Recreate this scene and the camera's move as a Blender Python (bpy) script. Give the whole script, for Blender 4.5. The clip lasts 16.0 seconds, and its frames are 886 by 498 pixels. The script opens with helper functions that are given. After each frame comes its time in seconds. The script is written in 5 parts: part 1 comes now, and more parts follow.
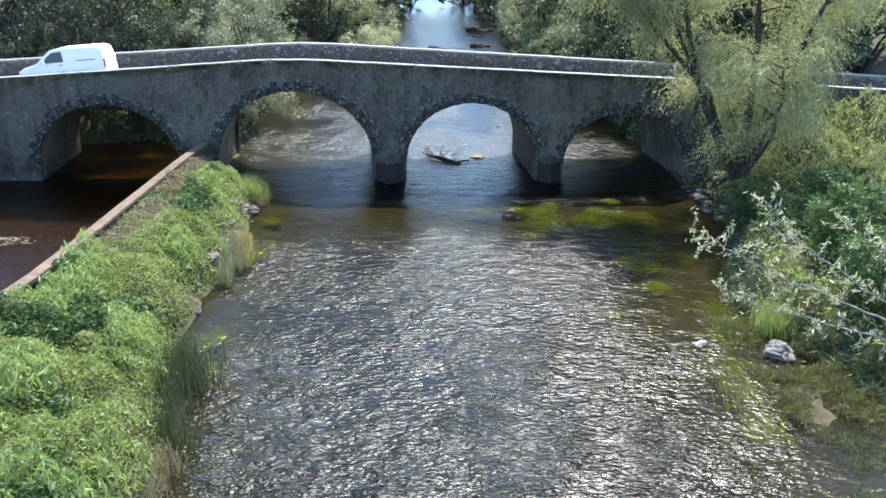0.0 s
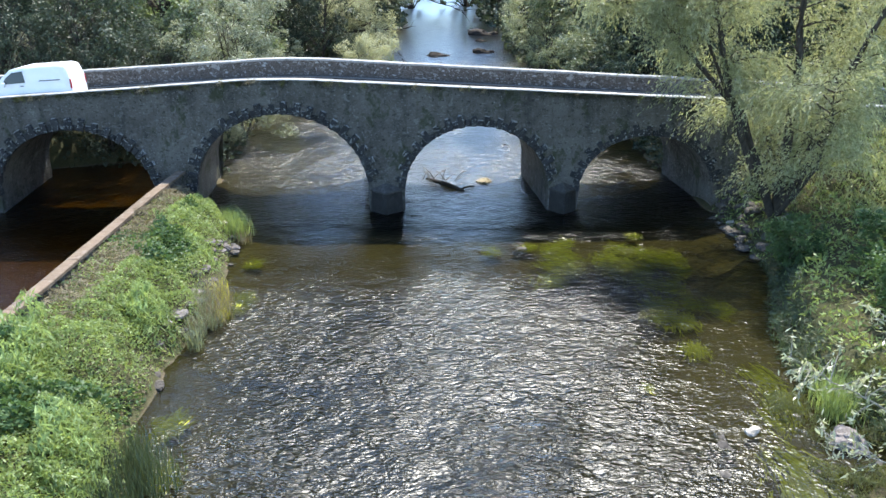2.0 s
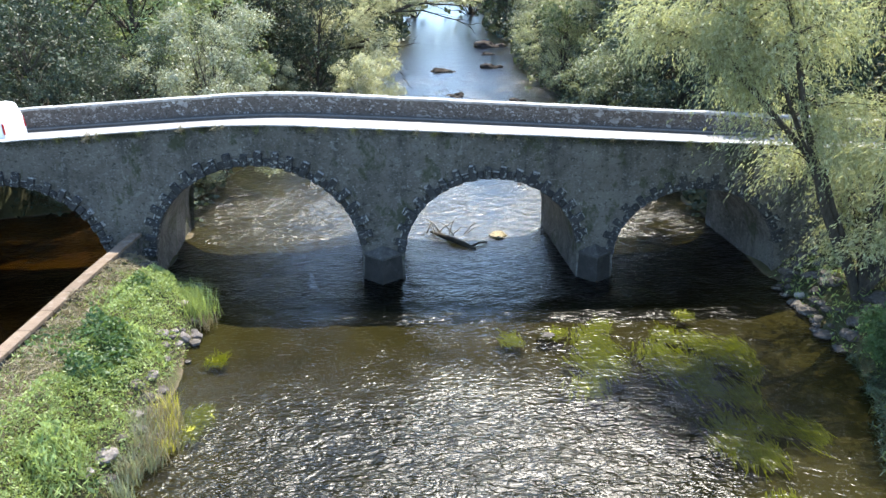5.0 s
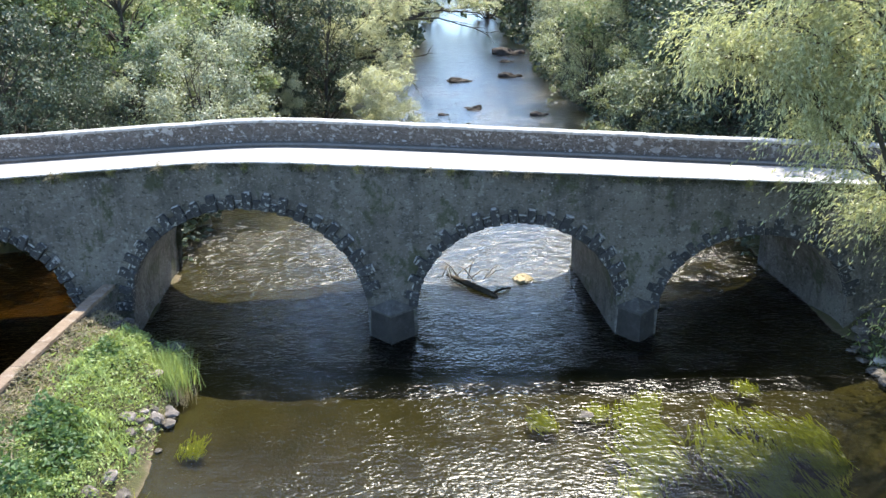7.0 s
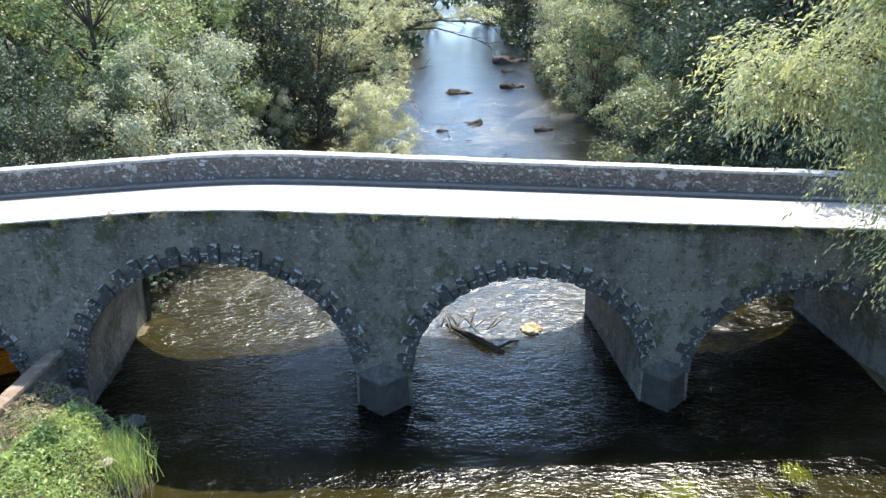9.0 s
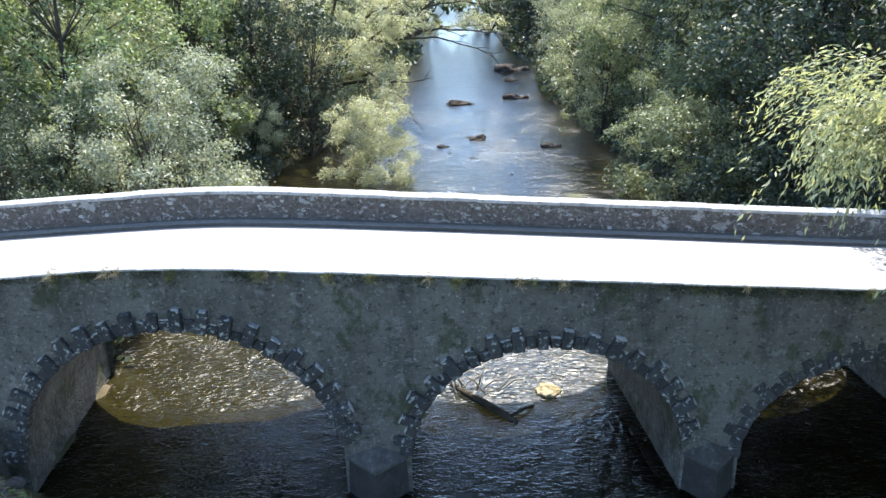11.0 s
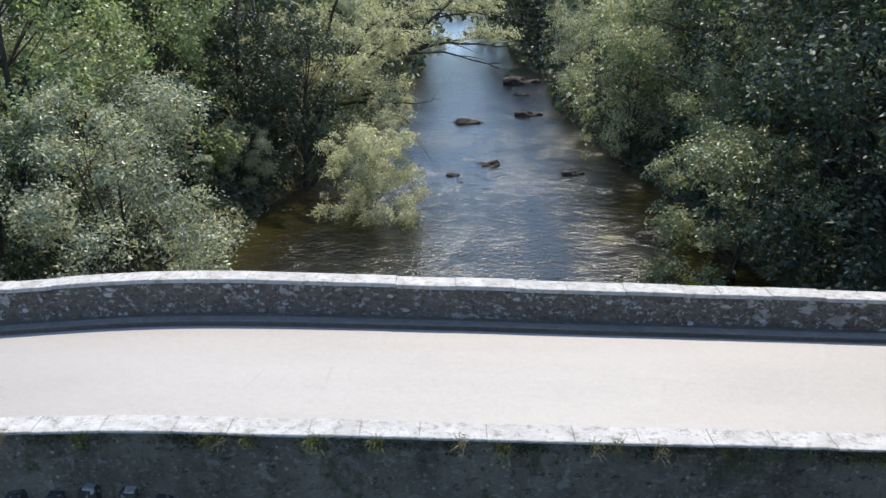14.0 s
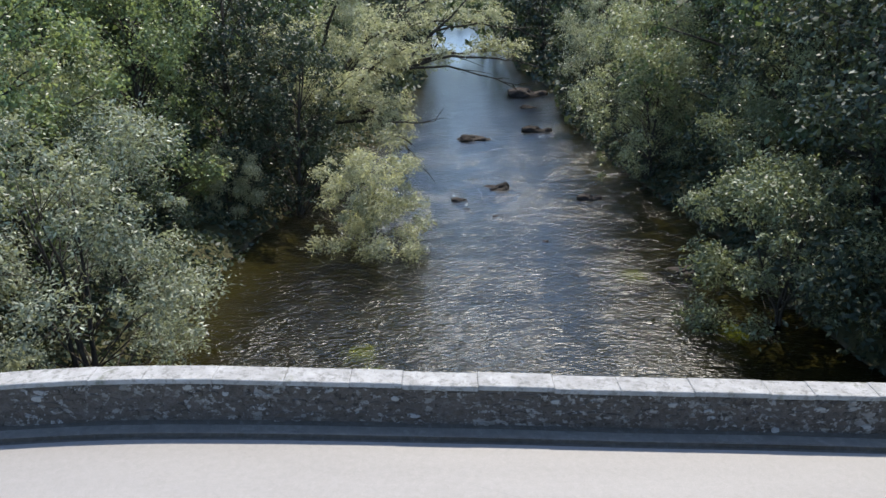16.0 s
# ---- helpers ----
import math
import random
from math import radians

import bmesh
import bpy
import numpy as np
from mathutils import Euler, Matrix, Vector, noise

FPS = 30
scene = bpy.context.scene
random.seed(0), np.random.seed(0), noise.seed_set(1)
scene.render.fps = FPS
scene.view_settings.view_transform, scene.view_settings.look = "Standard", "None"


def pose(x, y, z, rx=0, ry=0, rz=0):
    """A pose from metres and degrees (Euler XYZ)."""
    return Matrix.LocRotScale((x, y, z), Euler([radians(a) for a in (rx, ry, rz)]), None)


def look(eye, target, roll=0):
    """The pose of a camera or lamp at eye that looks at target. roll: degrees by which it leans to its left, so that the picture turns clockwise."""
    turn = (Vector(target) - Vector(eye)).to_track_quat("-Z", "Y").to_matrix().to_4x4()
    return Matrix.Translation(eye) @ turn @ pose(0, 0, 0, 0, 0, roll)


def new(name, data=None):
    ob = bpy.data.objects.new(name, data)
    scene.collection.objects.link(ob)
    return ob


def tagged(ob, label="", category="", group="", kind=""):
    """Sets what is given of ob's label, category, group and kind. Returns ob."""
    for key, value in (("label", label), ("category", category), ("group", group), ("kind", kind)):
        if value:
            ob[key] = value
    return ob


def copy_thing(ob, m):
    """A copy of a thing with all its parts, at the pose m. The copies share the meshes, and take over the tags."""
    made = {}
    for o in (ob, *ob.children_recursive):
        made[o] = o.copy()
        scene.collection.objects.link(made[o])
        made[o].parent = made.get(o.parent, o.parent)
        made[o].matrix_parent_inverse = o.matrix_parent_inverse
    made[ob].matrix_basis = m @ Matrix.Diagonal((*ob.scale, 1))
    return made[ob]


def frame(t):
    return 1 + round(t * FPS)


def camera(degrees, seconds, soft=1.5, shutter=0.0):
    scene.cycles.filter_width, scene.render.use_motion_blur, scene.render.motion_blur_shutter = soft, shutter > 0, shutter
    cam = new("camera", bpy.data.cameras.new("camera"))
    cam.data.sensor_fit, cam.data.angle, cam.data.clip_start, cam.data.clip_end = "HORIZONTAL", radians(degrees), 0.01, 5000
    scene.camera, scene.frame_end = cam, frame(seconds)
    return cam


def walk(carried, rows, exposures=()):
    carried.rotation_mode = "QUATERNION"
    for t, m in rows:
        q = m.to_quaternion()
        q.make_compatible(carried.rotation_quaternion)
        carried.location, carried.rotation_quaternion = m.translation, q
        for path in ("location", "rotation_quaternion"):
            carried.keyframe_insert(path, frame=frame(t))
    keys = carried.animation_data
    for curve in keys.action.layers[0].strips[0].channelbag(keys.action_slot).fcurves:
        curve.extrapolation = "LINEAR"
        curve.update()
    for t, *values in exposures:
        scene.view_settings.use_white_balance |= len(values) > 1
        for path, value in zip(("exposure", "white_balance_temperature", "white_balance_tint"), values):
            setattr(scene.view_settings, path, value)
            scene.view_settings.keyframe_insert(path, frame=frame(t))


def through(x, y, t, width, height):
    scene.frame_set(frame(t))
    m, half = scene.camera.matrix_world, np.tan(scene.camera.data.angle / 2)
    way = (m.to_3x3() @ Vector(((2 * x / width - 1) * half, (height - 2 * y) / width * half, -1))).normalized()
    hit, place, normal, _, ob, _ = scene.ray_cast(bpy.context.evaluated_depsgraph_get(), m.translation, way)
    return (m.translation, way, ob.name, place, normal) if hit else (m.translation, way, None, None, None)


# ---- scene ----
cam = camera(57.2, 16.0)
PATH = [
    (0, (-0.688, -0.295, 11.282), (-0.657, 1.578, 10.583), 0.2),
    (0.5, (-0.684, 0.707, 11.449), (-0.654, 2.579, 10.746), 0.1),
    (1, (-0.623, 1.813, 11.54), (-0.599, 3.684, 10.834), -0.1),
    (1.5, (-0.617, 2.908, 11.569), (-0.594, 4.78, 10.864), -0.2),
    (2, (-0.62, 4.002, 11.616), (-0.596, 5.874, 10.913), -0.1),
    (2.5, (-0.567, 5.149, 11.7), (-0.545, 7.021, 10.997), -0.3),
    (3, (-0.614, 6.364, 11.754), (-0.59, 8.236, 11.053), -0.2),
    (3.5, (-0.596, 7.511, 11.833), (-0.57, 9.385, 11.133), -0.2),
    (4, (-0.559, 8.661, 11.911), (-0.533, 10.535, 11.213), -0.3),
    (4.2, (-0.586, 9.02, 11.931), (-0.558, 10.895, 11.236), -0.2),
    (6.3, (-0.67, 13.887, 12.202), (-0.693, 15.762, 11.506), -0.8),
    (6.5, (-0.673, 14.271, 12.215), (-0.697, 16.146, 11.519), -0.7),
    (7, (-0.692, 15.293, 12.217), (-0.717, 17.169, 11.525), -0.8),
    (7.5, (-0.676, 16.263, 12.279), (-0.701, 18.14, 11.589), -0.9),
    (8, (-0.651, 17.245, 12.337), (-0.677, 19.122, 11.647), -1.0),
    (8.5, (-0.628, 18.174, 12.392), (-0.654, 20.052, 11.705), -1.1),
    (9, (-0.636, 19.105, 12.453), (-0.663, 20.983, 11.768), -1.2),
    (9.2, (-0.705, 19.391, 12.46), (-0.728, 21.27, 11.777), -1.1),
    (11.3, (-0.876, 23.657, 12.59), (-0.899, 25.538, 11.913), -1.1),
    (11.5, (-0.919, 24.1, 12.579), (-0.942, 25.982, 11.904), -1.2),
    (12, (-0.999, 25.108, 12.616), (-1.023, 26.991, 11.942), -1.2),
    (12.5, (-1.092, 26.125, 12.643), (-1.116, 28.008, 11.971), -1.2),
    (13, (-1.203, 27.175, 12.657), (-1.226, 29.058, 11.985), -1.3),
    (13.5, (-1.334, 28.238, 12.653), (-1.358, 30.122, 11.983), -1.3),
    (14, (-1.456, 29.265, 12.701), (-1.48, 31.149, 12.032), -1.4),
    (14.5, (-1.536, 30.288, 12.752), (-1.561, 32.173, 12.085), -1.5),
    (15, (-1.636, 31.307, 12.785), (-1.661, 33.193, 12.121), -1.6),
    (15.5, (-1.745, 32.351, 12.798), (-1.77, 34.238, 12.135), -1.6),
    (16, (-1.788, 33.361, 12.823), (-1.812, 35.25, 12.166), -1.7),
]
walk(cam, [(t, look(eye, target, roll)) for t, eye, target, roll in PATH], [(0, 2.07, 6800, 8), (3, 2.2, 6850, 8), (6, 2.48, 7150, 9), (9, 2.48, 7150, 9), (11.5, 2.34, 7100, 9), (13, 1.92, 7150, 10), (14, 1.52, 7200, 10), (15, 1.18, 7200, 10), (16, 1.32, 7050, 10)])


# ---------------------------------------------------------------- light
world = bpy.data.worlds.new("sky")
scene.world = world
world.use_nodes = True
wn = world.node_tree.nodes
sky = wn.new("ShaderNodeTexSky")
sky.sky_type = "NISHITA"
sky.sun_disc = False
SUN_EL, SUN_AZ = 59.8, 16.0          # degrees up; degrees from +y towards +x
sky.sun_elevation = radians(SUN_EL)
sky.sun_rotation = radians(SUN_AZ)
sky.dust_density, sky.ozone_density = 0.5, 6.5
wn["Background"].inputs[1].default_value = 0.15
world.node_tree.links.new(sky.outputs[0], wn["Background"].inputs[0])
sun = new("sun", bpy.data.lights.new("sun", "SUN"))
sun.data.energy, sun.data.angle, sun.data.color = 3.1, radians(0.53), (1.0, 0.985, 0.955)
sd = Vector((math.sin(radians(SUN_AZ)) * math.cos(radians(SUN_EL)), math.cos(radians(SUN_AZ)) * math.cos(radians(SUN_EL)), math.sin(radians(SUN_EL))))
sun.matrix_world = look(sd * 200, (0, 0, 0))


# ---------------------------------------------------------------- materials
class Mat:
    """A small builder of node materials, in object space metres."""

    def __init__(self, name):
        self.m = bpy.data.materials.new(name)
        self.m.use_nodes = True
        self.t = self.m.node_tree
        self.n, self.l = self.t.nodes, self.t.links
        self.bsdf = self.n["Principled BSDF"]
        self.out = self.n["Material Output"]
        g = self.n.new("ShaderNodeNewGeometry")
        self.pos = g.outputs["Position"]
        self.island = g.outputs["Random Per Island"]

    def scaled(self, s, turn=0.0):
        k = self.n.new("ShaderNodeMapping")
        k.inputs["Scale"].default_value = s
        k.inputs["Rotation"].default_value = (0, 0, radians(turn))
        self.l.new(self.pos, k.inputs["Vector"])
        return k.outputs[0]

    def noise(self, scale, detail=4, rough=0.55, vec=None, lo=0.3, hi=0.7, distort=0.0):
        k = self.n.new("ShaderNodeTexNoise")
        k.inputs["Scale"].default_value, k.inputs["Detail"].default_value = scale, detail
        k.inputs["Roughness"].default_value, k.inputs["Distortion"].default_value = rough, distort
        self.l.new(vec or self.pos, k.inputs["Vector"])
        r = self.n.new("ShaderNodeMapRange")
        r.inputs["From Min"].default_value, r.inputs["From Max"].default_value = lo, hi
        self.l.new(k.outputs["Fac"], r.inputs["Value"])
        return r.outputs[0]

    def cells(self, scale, vec=None, feature="F1", out="Distance", rand=1.0):
        k = self.n.new("ShaderNodeTexVoronoi")
        k.feature = feature
        k.inputs["Scale"].default_value, k.inputs["Randomness"].default_value = scale, rand
        self.l.new(vec or self.pos, k.inputs["Vector"])
        return k.outputs[out]

    def ramp(self, fac, *stops):
        k = self.n.new("ShaderNodeValToRGB")
        e = k.color_ramp.elements
        while len(e) < len(stops):
            e.new(0.5)
        for i, (p, c) in enumerate(stops):
            e[i].position, e[i].color = p, (*c, 1) if len(c) == 3 else c
        self.l.new(fac, k.inputs[0])
        return k.outputs[0]

    def mix(self, fac, a, b, mode="MIX"):
        k = self.n.new("ShaderNodeMix")
        k.data_type, k.blend_type = "RGBA", mode
        for sock, v in ((k.inputs[0], fac), (k.inputs[6], a), (k.inputs[7], b)):
            if isinstance(v, (int, float)):
                sock.default_value = v
            elif isinstance(v, tuple):
                sock.default_value = (*v, 1)
            else:
                self.l.new(v, sock)
        return k.outputs[2]

    def math(self, op, a, b=0.0):
        k = self.n.new("ShaderNodeMath")
        k.operation = op
        for sock, v in zip(k.inputs, (a, b)):
            if isinstance(v, (int, float)):
                sock.default_value = v
            else:
                self.l.new(v, sock)
        return k.outputs[0]

    def bump(self, height, strength=0.5, distance=0.02, before=None):
        k = self.n.new("ShaderNodeBump")
        k.inputs["Strength"].default_value, k.inputs["Distance"].default_value = strength, distance
        self.l.new(height, k.inputs["Height"])
        if before is not None:
            self.l.new(before, k.inputs["Normal"])
        return k.outputs[0]

    def done(self, color=None, rough=None, normal=None, spec=None):
        b = self.bsdf
        for key, v in (("Base Color", color), ("Roughness", rough), ("Normal", normal), ("Specular IOR Level", spec)):
            if v is None:
                continue
            if isinstance(v, (int, float)):
                b.inputs[key].default_value = v
            elif isinstance(v, tuple):
                b.inputs[key].default_value = (*v, 1)
            else:
                self.l.new(v, b.inputs[key])
        return self.m

    def random(self):
        return self.n.new("ShaderNodeObjectInfo").outputs["Random"]


def plain(name, color, rough=0.6, metal=0.0, vary=0.12, scale=3.0):
    m = Mat(name)
    f = m.noise(scale, 6)
    dark = tuple(c * (1 - vary) for c in color)
    light = tuple(min(1, c * (1 + vary)) for c in color)
    m.bsdf.inputs["Metallic"].default_value = metal
    return m.done(m.mix(f, dark, light), rough)


def stone_render():
    """Weathered grey lime harling: blotched, streaked dark, with pale lichen spots and moss."""
    m = Mat("weathered_harling")
    big = m.noise(0.45, 6, 0.65, None, 0.36, 0.64)
    mid = m.noise(2.2, 7, 0.7, m.scaled((1, 1, 1.3)), 0.36, 0.64)
    fine = m.noise(14, 5, 0.75, m.scaled((1, 1, 1.4)), 0.36, 0.64)
    streak = m.noise(1.0, 6, 0.65, m.scaled((1.3, 1.3, 0.22)), 0.50, 0.66)
    c = m.mix(big, (0.056, 0.051, 0.042), (0.152, 0.141, 0.118))
    c = m.mix(m.math("MULTIPLY", mid, 0.5), c, (0.170, 0.158, 0.136))
    c = m.mix(m.math("MULTIPLY", streak, 0.65), c, (0.030, 0.029, 0.026))
    c = m.mix(m.math("MULTIPLY", fine, 0.28), c, (0.045, 0.043, 0.038))
    pits = m.ramp(m.noise(4.5, 6, 0.75, m.scaled((1, 1, 1.5))), (0.66, (0, 0, 0)), (0.74, (1, 1, 1)))
    c = m.mix(m.math("MULTIPLY", pits, 0.7), c, (0.020, 0.020, 0.017))
    c = lichen(m, c, 0.30, (0.30, 0.295, 0.275))
    spots = m.ramp(m.cells(4.6), (0.10, (1, 1, 1)), (0.17, (0, 0, 0)))
    where = m.noise(0.6, 5, 0.7, None, 0.46, 0.56)
    c = m.mix(m.math("MULTIPLY", m.math("MULTIPLY", spots, where), 0.6), c, (0.32, 0.32, 0.30))
    dots = m.ramp(m.cells(11.0), (0.08, (1, 1, 1)), (0.15, (0, 0, 0)))
    c = m.mix(m.math("MULTIPLY", m.math("MULTIPLY", dots, m.noise(1.1, 4, 0.6, None, 0.5, 0.6)), 0.8), c, (0.30, 0.30, 0.285))
    moss = m.ramp(m.noise(0.7, 7, 0.75, m.scaled((1, 1, 0.7))), (0.60, (0, 0, 0)), (0.74, (1, 1, 1)))
    c = m.mix(m.math("MULTIPLY", moss, 0.7), c, (0.034, 0.042, 0.016))
    return m.done(c, 0.92, m.bump(fine, 0.6, 0.025, m.bump(mid, 0.8, 0.09)), 0.2)


def stone(name, a, b, lichen=0.5, scale=6.0):
    m = Mat(name)
    r = m.random()
    n1 = m.noise(scale, 6, 0.65)
    n2 = m.noise(scale * 4, 5, 0.7)
    c = m.mix(n1, a, b)
    c = m.mix(m.math("MULTIPLY", r, 0.5), c, tuple(x * 0.55 for x in a))
    sp = m.ramp(m.noise(scale * 1.3, 7, 0.7, None, 0.45, 0.7), (0.45, (0, 0, 0)), (0.6, (1, 1, 1)))
    c = m.mix(m.math("MULTIPLY", sp, lichen), c, (0.52, 0.52, 0.48))
    return m.done(c, 0.88, m.bump(n2, 0.5, 0.015, m.bump(n1, 0.5, 0.04)), 0.25)


def coping():
    """Sun-bleached mortar capping with dark lichen blotches and grey wear."""
    m = Mat("bleached_coping")
    n1 = m.noise(2.5, 6, 0.65)
    n2 = m.noise(11, 6, 0.7)
    n3 = m.noise(38, 4, 0.7)
    c = m.mix(n1, (0.24, 0.235, 0.225), (0.40, 0.395, 0.385))
    blot = m.ramp(m.noise(7, 7, 0.75, None, 0.3, 0.7), (0.55, (0, 0, 0)), (0.72, (1, 1, 1)))
    c = m.mix(m.math("MULTIPLY", blot, 0.6), c, (0.12, 0.115, 0.105))
    moss = m.ramp(m.noise(1.6, 6, 0.7), (0.72, (0, 0, 0)), (0.9, (1, 1, 1)))
    c = m.mix(m.math("MULTIPLY", m.math("MULTIPLY", moss, n2), 0.8), c, (0.07, 0.08, 0.035))
    c = m.mix(m.math("MULTIPLY", n3, 0.3), c, (0.17, 0.165, 0.155))
    return m.done(c, 0.9, m.bump(n3, 0.5, 0.008, m.bump(n2, 0.6, 0.03)), 0.2)


def lichen(m, c, amount=0.7, tone=(0.34, 0.33, 0.31)):
    """Ragged pale lichen and mortar patches, large and small, over the colour c."""
    large = m.ramp(m.noise(2.6, 7, 0.62, m.scaled((1, 1, 1.5))), (0.70, (0, 0, 0)), (0.76, (1, 1, 1)))
    small = m.ramp(m.noise(9.5, 6, 0.6, m.scaled((1, 1, 1.25))), (0.66, (0, 0, 0)), (0.74, (1, 1, 1)))
    some = m.noise(0.8, 4, 0.6, None, 0.40, 0.56)
    f = m.math("MAXIMUM", m.math("MULTIPLY", large, some), m.math("MULTIPLY", small, m.noise(1.7, 4, 0.6, None, 0.36, 0.55)))
    return m.mix(m.math("MULTIPLY", f, amount), c, tone)


def rubble():
    """Rubble parapet face: rough dark mortar over stones, with ragged pale lichen."""
    m = Mat("rubble_masonry")
    n1 = m.noise(3.2, 7, 0.7, m.scaled((1, 1, 1.4)), 0.32, 0.68)
    n2 = m.noise(10, 6, 0.7, None, 0.3, 0.7)
    fine = m.noise(34, 5, 0.75)
    c = m.mix(n1, (0.050, 0.041, 0.034), (0.140, 0.116, 0.096))
    c = m.mix(m.math("MULTIPLY", n2, 0.5), c, (0.20, 0.182, 0.165))
    pits = m.ramp(m.noise(8, 6, 0.7), (0.66, (0, 0, 0)), (0.8, (1, 1, 1)))
    c = m.mix(m.math("MULTIPLY", pits, 0.7), c, (0.022, 0.02, 0.018))
    c = m.mix(m.math("MULTIPLY", fine, 0.4), c, (0.045, 0.04, 0.036))
    c = lichen(m, c)
    return m.done(c, 0.92, m.bump(fine, 0.6, 0.012, m.bump(n2, 0.8, 0.05)), 0.2)


def asphalt():
    m = Mat("worn_asphalt")
    big = m.noise(0.5, 5, 0.6, m.scaled((0.35, 1.4, 1)))
    track = m.noise(1.0, 3, 0.5, m.scaled((0.02, 1.1, 1)), 0.35, 0.65)
    fine = m.noise(45, 4, 0.75, None, 0.25, 0.75)
    patch = m.noise(9, 6, 0.75, None, 0.36, 0.64)
    c = m.mix(big, (0.185, 0.172, 0.158), (0.235, 0.220, 0.203))
    c = m.mix(m.math("MULTIPLY", track, 0.4), c, (0.262, 0.245, 0.228))
    c = m.mix(m.math("MULTIPLY", fine, 0.55), m.mix(m.math("MULTIPLY", patch, 0.45), c, (0.30, 0.283, 0.265)), (0.12, 0.113, 0.105))
    crack = m.ramp(m.cells(0.35, m.scaled((0.6, 1.5, 1)), "DISTANCE_TO_EDGE"), (0.0, (1, 1, 1)), (0.004, (0, 0, 0)))
    c = m.mix(m.math("MULTIPLY", m.math("MULTIPLY", crack, m.noise(0.6, 2, 0.5, None, 0.55, 0.6)), 0.4), c, (0.12, 0.12, 0.12))
    return m.done(c, 0.62, m.bump(fine, 0.5, 0.006), 0.5)


def soil():
    """Ground: brown silt and gravel below the water, darker with depth; mossy topsoil on the banks, toned down for
    overhang shade.
    """
    m = Mat("silt_and_shaded_humus")
    n1 = m.noise(0.6, 5, 0.6)
    n2 = m.noise(7, 6, 0.7)
    peb = m.cells(5.0, None, "F1", "Color")
    z = m.n.new("ShaderNodeSeparateXYZ")
    m.l.new(m.pos, z.inputs[0])
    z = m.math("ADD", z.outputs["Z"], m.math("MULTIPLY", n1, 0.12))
    c = m.mix(n1, (0.125, 0.086, 0.044), (0.215, 0.150, 0.076))
    c = m.mix(m.math("MULTIPLY", n2, 0.55), c, (0.07, 0.055, 0.035))
    c = m.mix(m.math("MULTIPLY", m.math("GREATER_THAN", peb, 0.8), 0.3), c, (0.16, 0.13, 0.09))
    # Deep river bed blends to near black; the race bed keeps its brown.
    deep_bed = m.ramp(m.math("ADD", m.math("MULTIPLY", z, -1.0), m.math("MULTIPLY", n1, 0.25)), (0.3, (0, 0, 0)), (0.62, (1, 1, 1)))
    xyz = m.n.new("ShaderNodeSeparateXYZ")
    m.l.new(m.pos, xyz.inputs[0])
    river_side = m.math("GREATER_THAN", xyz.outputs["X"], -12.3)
    c = m.mix(m.math("MULTIPLY", m.math("MULTIPLY", deep_bed, 0.85), river_side), c, (0.018, 0.017, 0.010))
    shoal = m.n.new("ShaderNodeMapRange")
    for key, val in (("From Min", -0.34), ("From Max", -0.12)):
        shoal.inputs[key].default_value = val
    m.l.new(z, shoal.inputs["Value"])
    c = m.mix(m.math("MULTIPLY", shoal.outputs[0], 0.3), c, m.mix(n2, (0.05, 0.042, 0.033), (0.13, 0.11, 0.09)))
    # The waterline band is kept dark for the shade of overhanging growth.
    dry = m.n.new("ShaderNodeMapRange")
    for key, val in (("From Min", -0.02), ("From Max", 0.09)):
        dry.inputs[key].default_value = val
    m.l.new(z, dry.inputs["Value"])
    c = m.mix(m.math("MULTIPLY", dry.outputs[0], 0.6), c, m.mix(m.noise(4, 6, 0.8, None, 0.36, 0.64), (0.030, 0.026, 0.019), (0.085, 0.074, 0.055)))
    # Bank soil starts low and dark, carrying that overhang shade in its colour.
    land = m.ramp(m.math("ADD", z, 0.0), (0.05, (0, 0, 0)), (0.15, (1, 1, 1)))
    shaded_humus = m.mix(n2, (0.032, 0.027, 0.016), (0.07, 0.062, 0.03))
    shaded_humus = m.mix(m.math("MULTIPLY", n1, 0.5), shaded_humus, (0.045, 0.06, 0.02))
    return m.done(m.mix(land, c, shaded_humus), 0.95, m.bump(n2, 0.6, 0.05), 0.15)


def leaf(name, dark, light, gloss=0.55, through=0.35, spec=0.34):
    """Foliage: a diffuse and glossy leaf that lets some light through."""
    m = Mat(name)
    clump = m.noise(0.55, 4, 0.6)
    c = m.mix(m.math("POWER", m.island, 1.7), dark, light)
    c = m.mix(m.math("MULTIPLY", clump, 0.25), c, tuple(x * 1.1 for x in light))
    m.done(c, gloss, None, spec)
    tr = m.n.new("ShaderNodeBsdfTranslucent")
    k = m.mix(0.6, c, (light[0] * 1.6, light[1] * 1.55, light[2] * 0.95))
    m.l.new(k, tr.inputs[0])
    mx = m.n.new("ShaderNodeMixShader")
    mx.inputs[0].default_value = through
    m.l.new(m.bsdf.outputs[0], mx.inputs[1])
    m.l.new(tr.outputs[0], mx.inputs[2])
    m.l.new(mx.outputs[0], m.out.inputs[0])
    return m.m


def bark():
    m = Mat("bark")
    n = m.noise(9, 6, 0.7, m.scaled((1, 1, 0.25)))
    return m.done(m.mix(n, (0.026, 0.022, 0.017), (0.085, 0.073, 0.058)), 0.95, m.bump(n, 0.8, 0.03), 0.15)


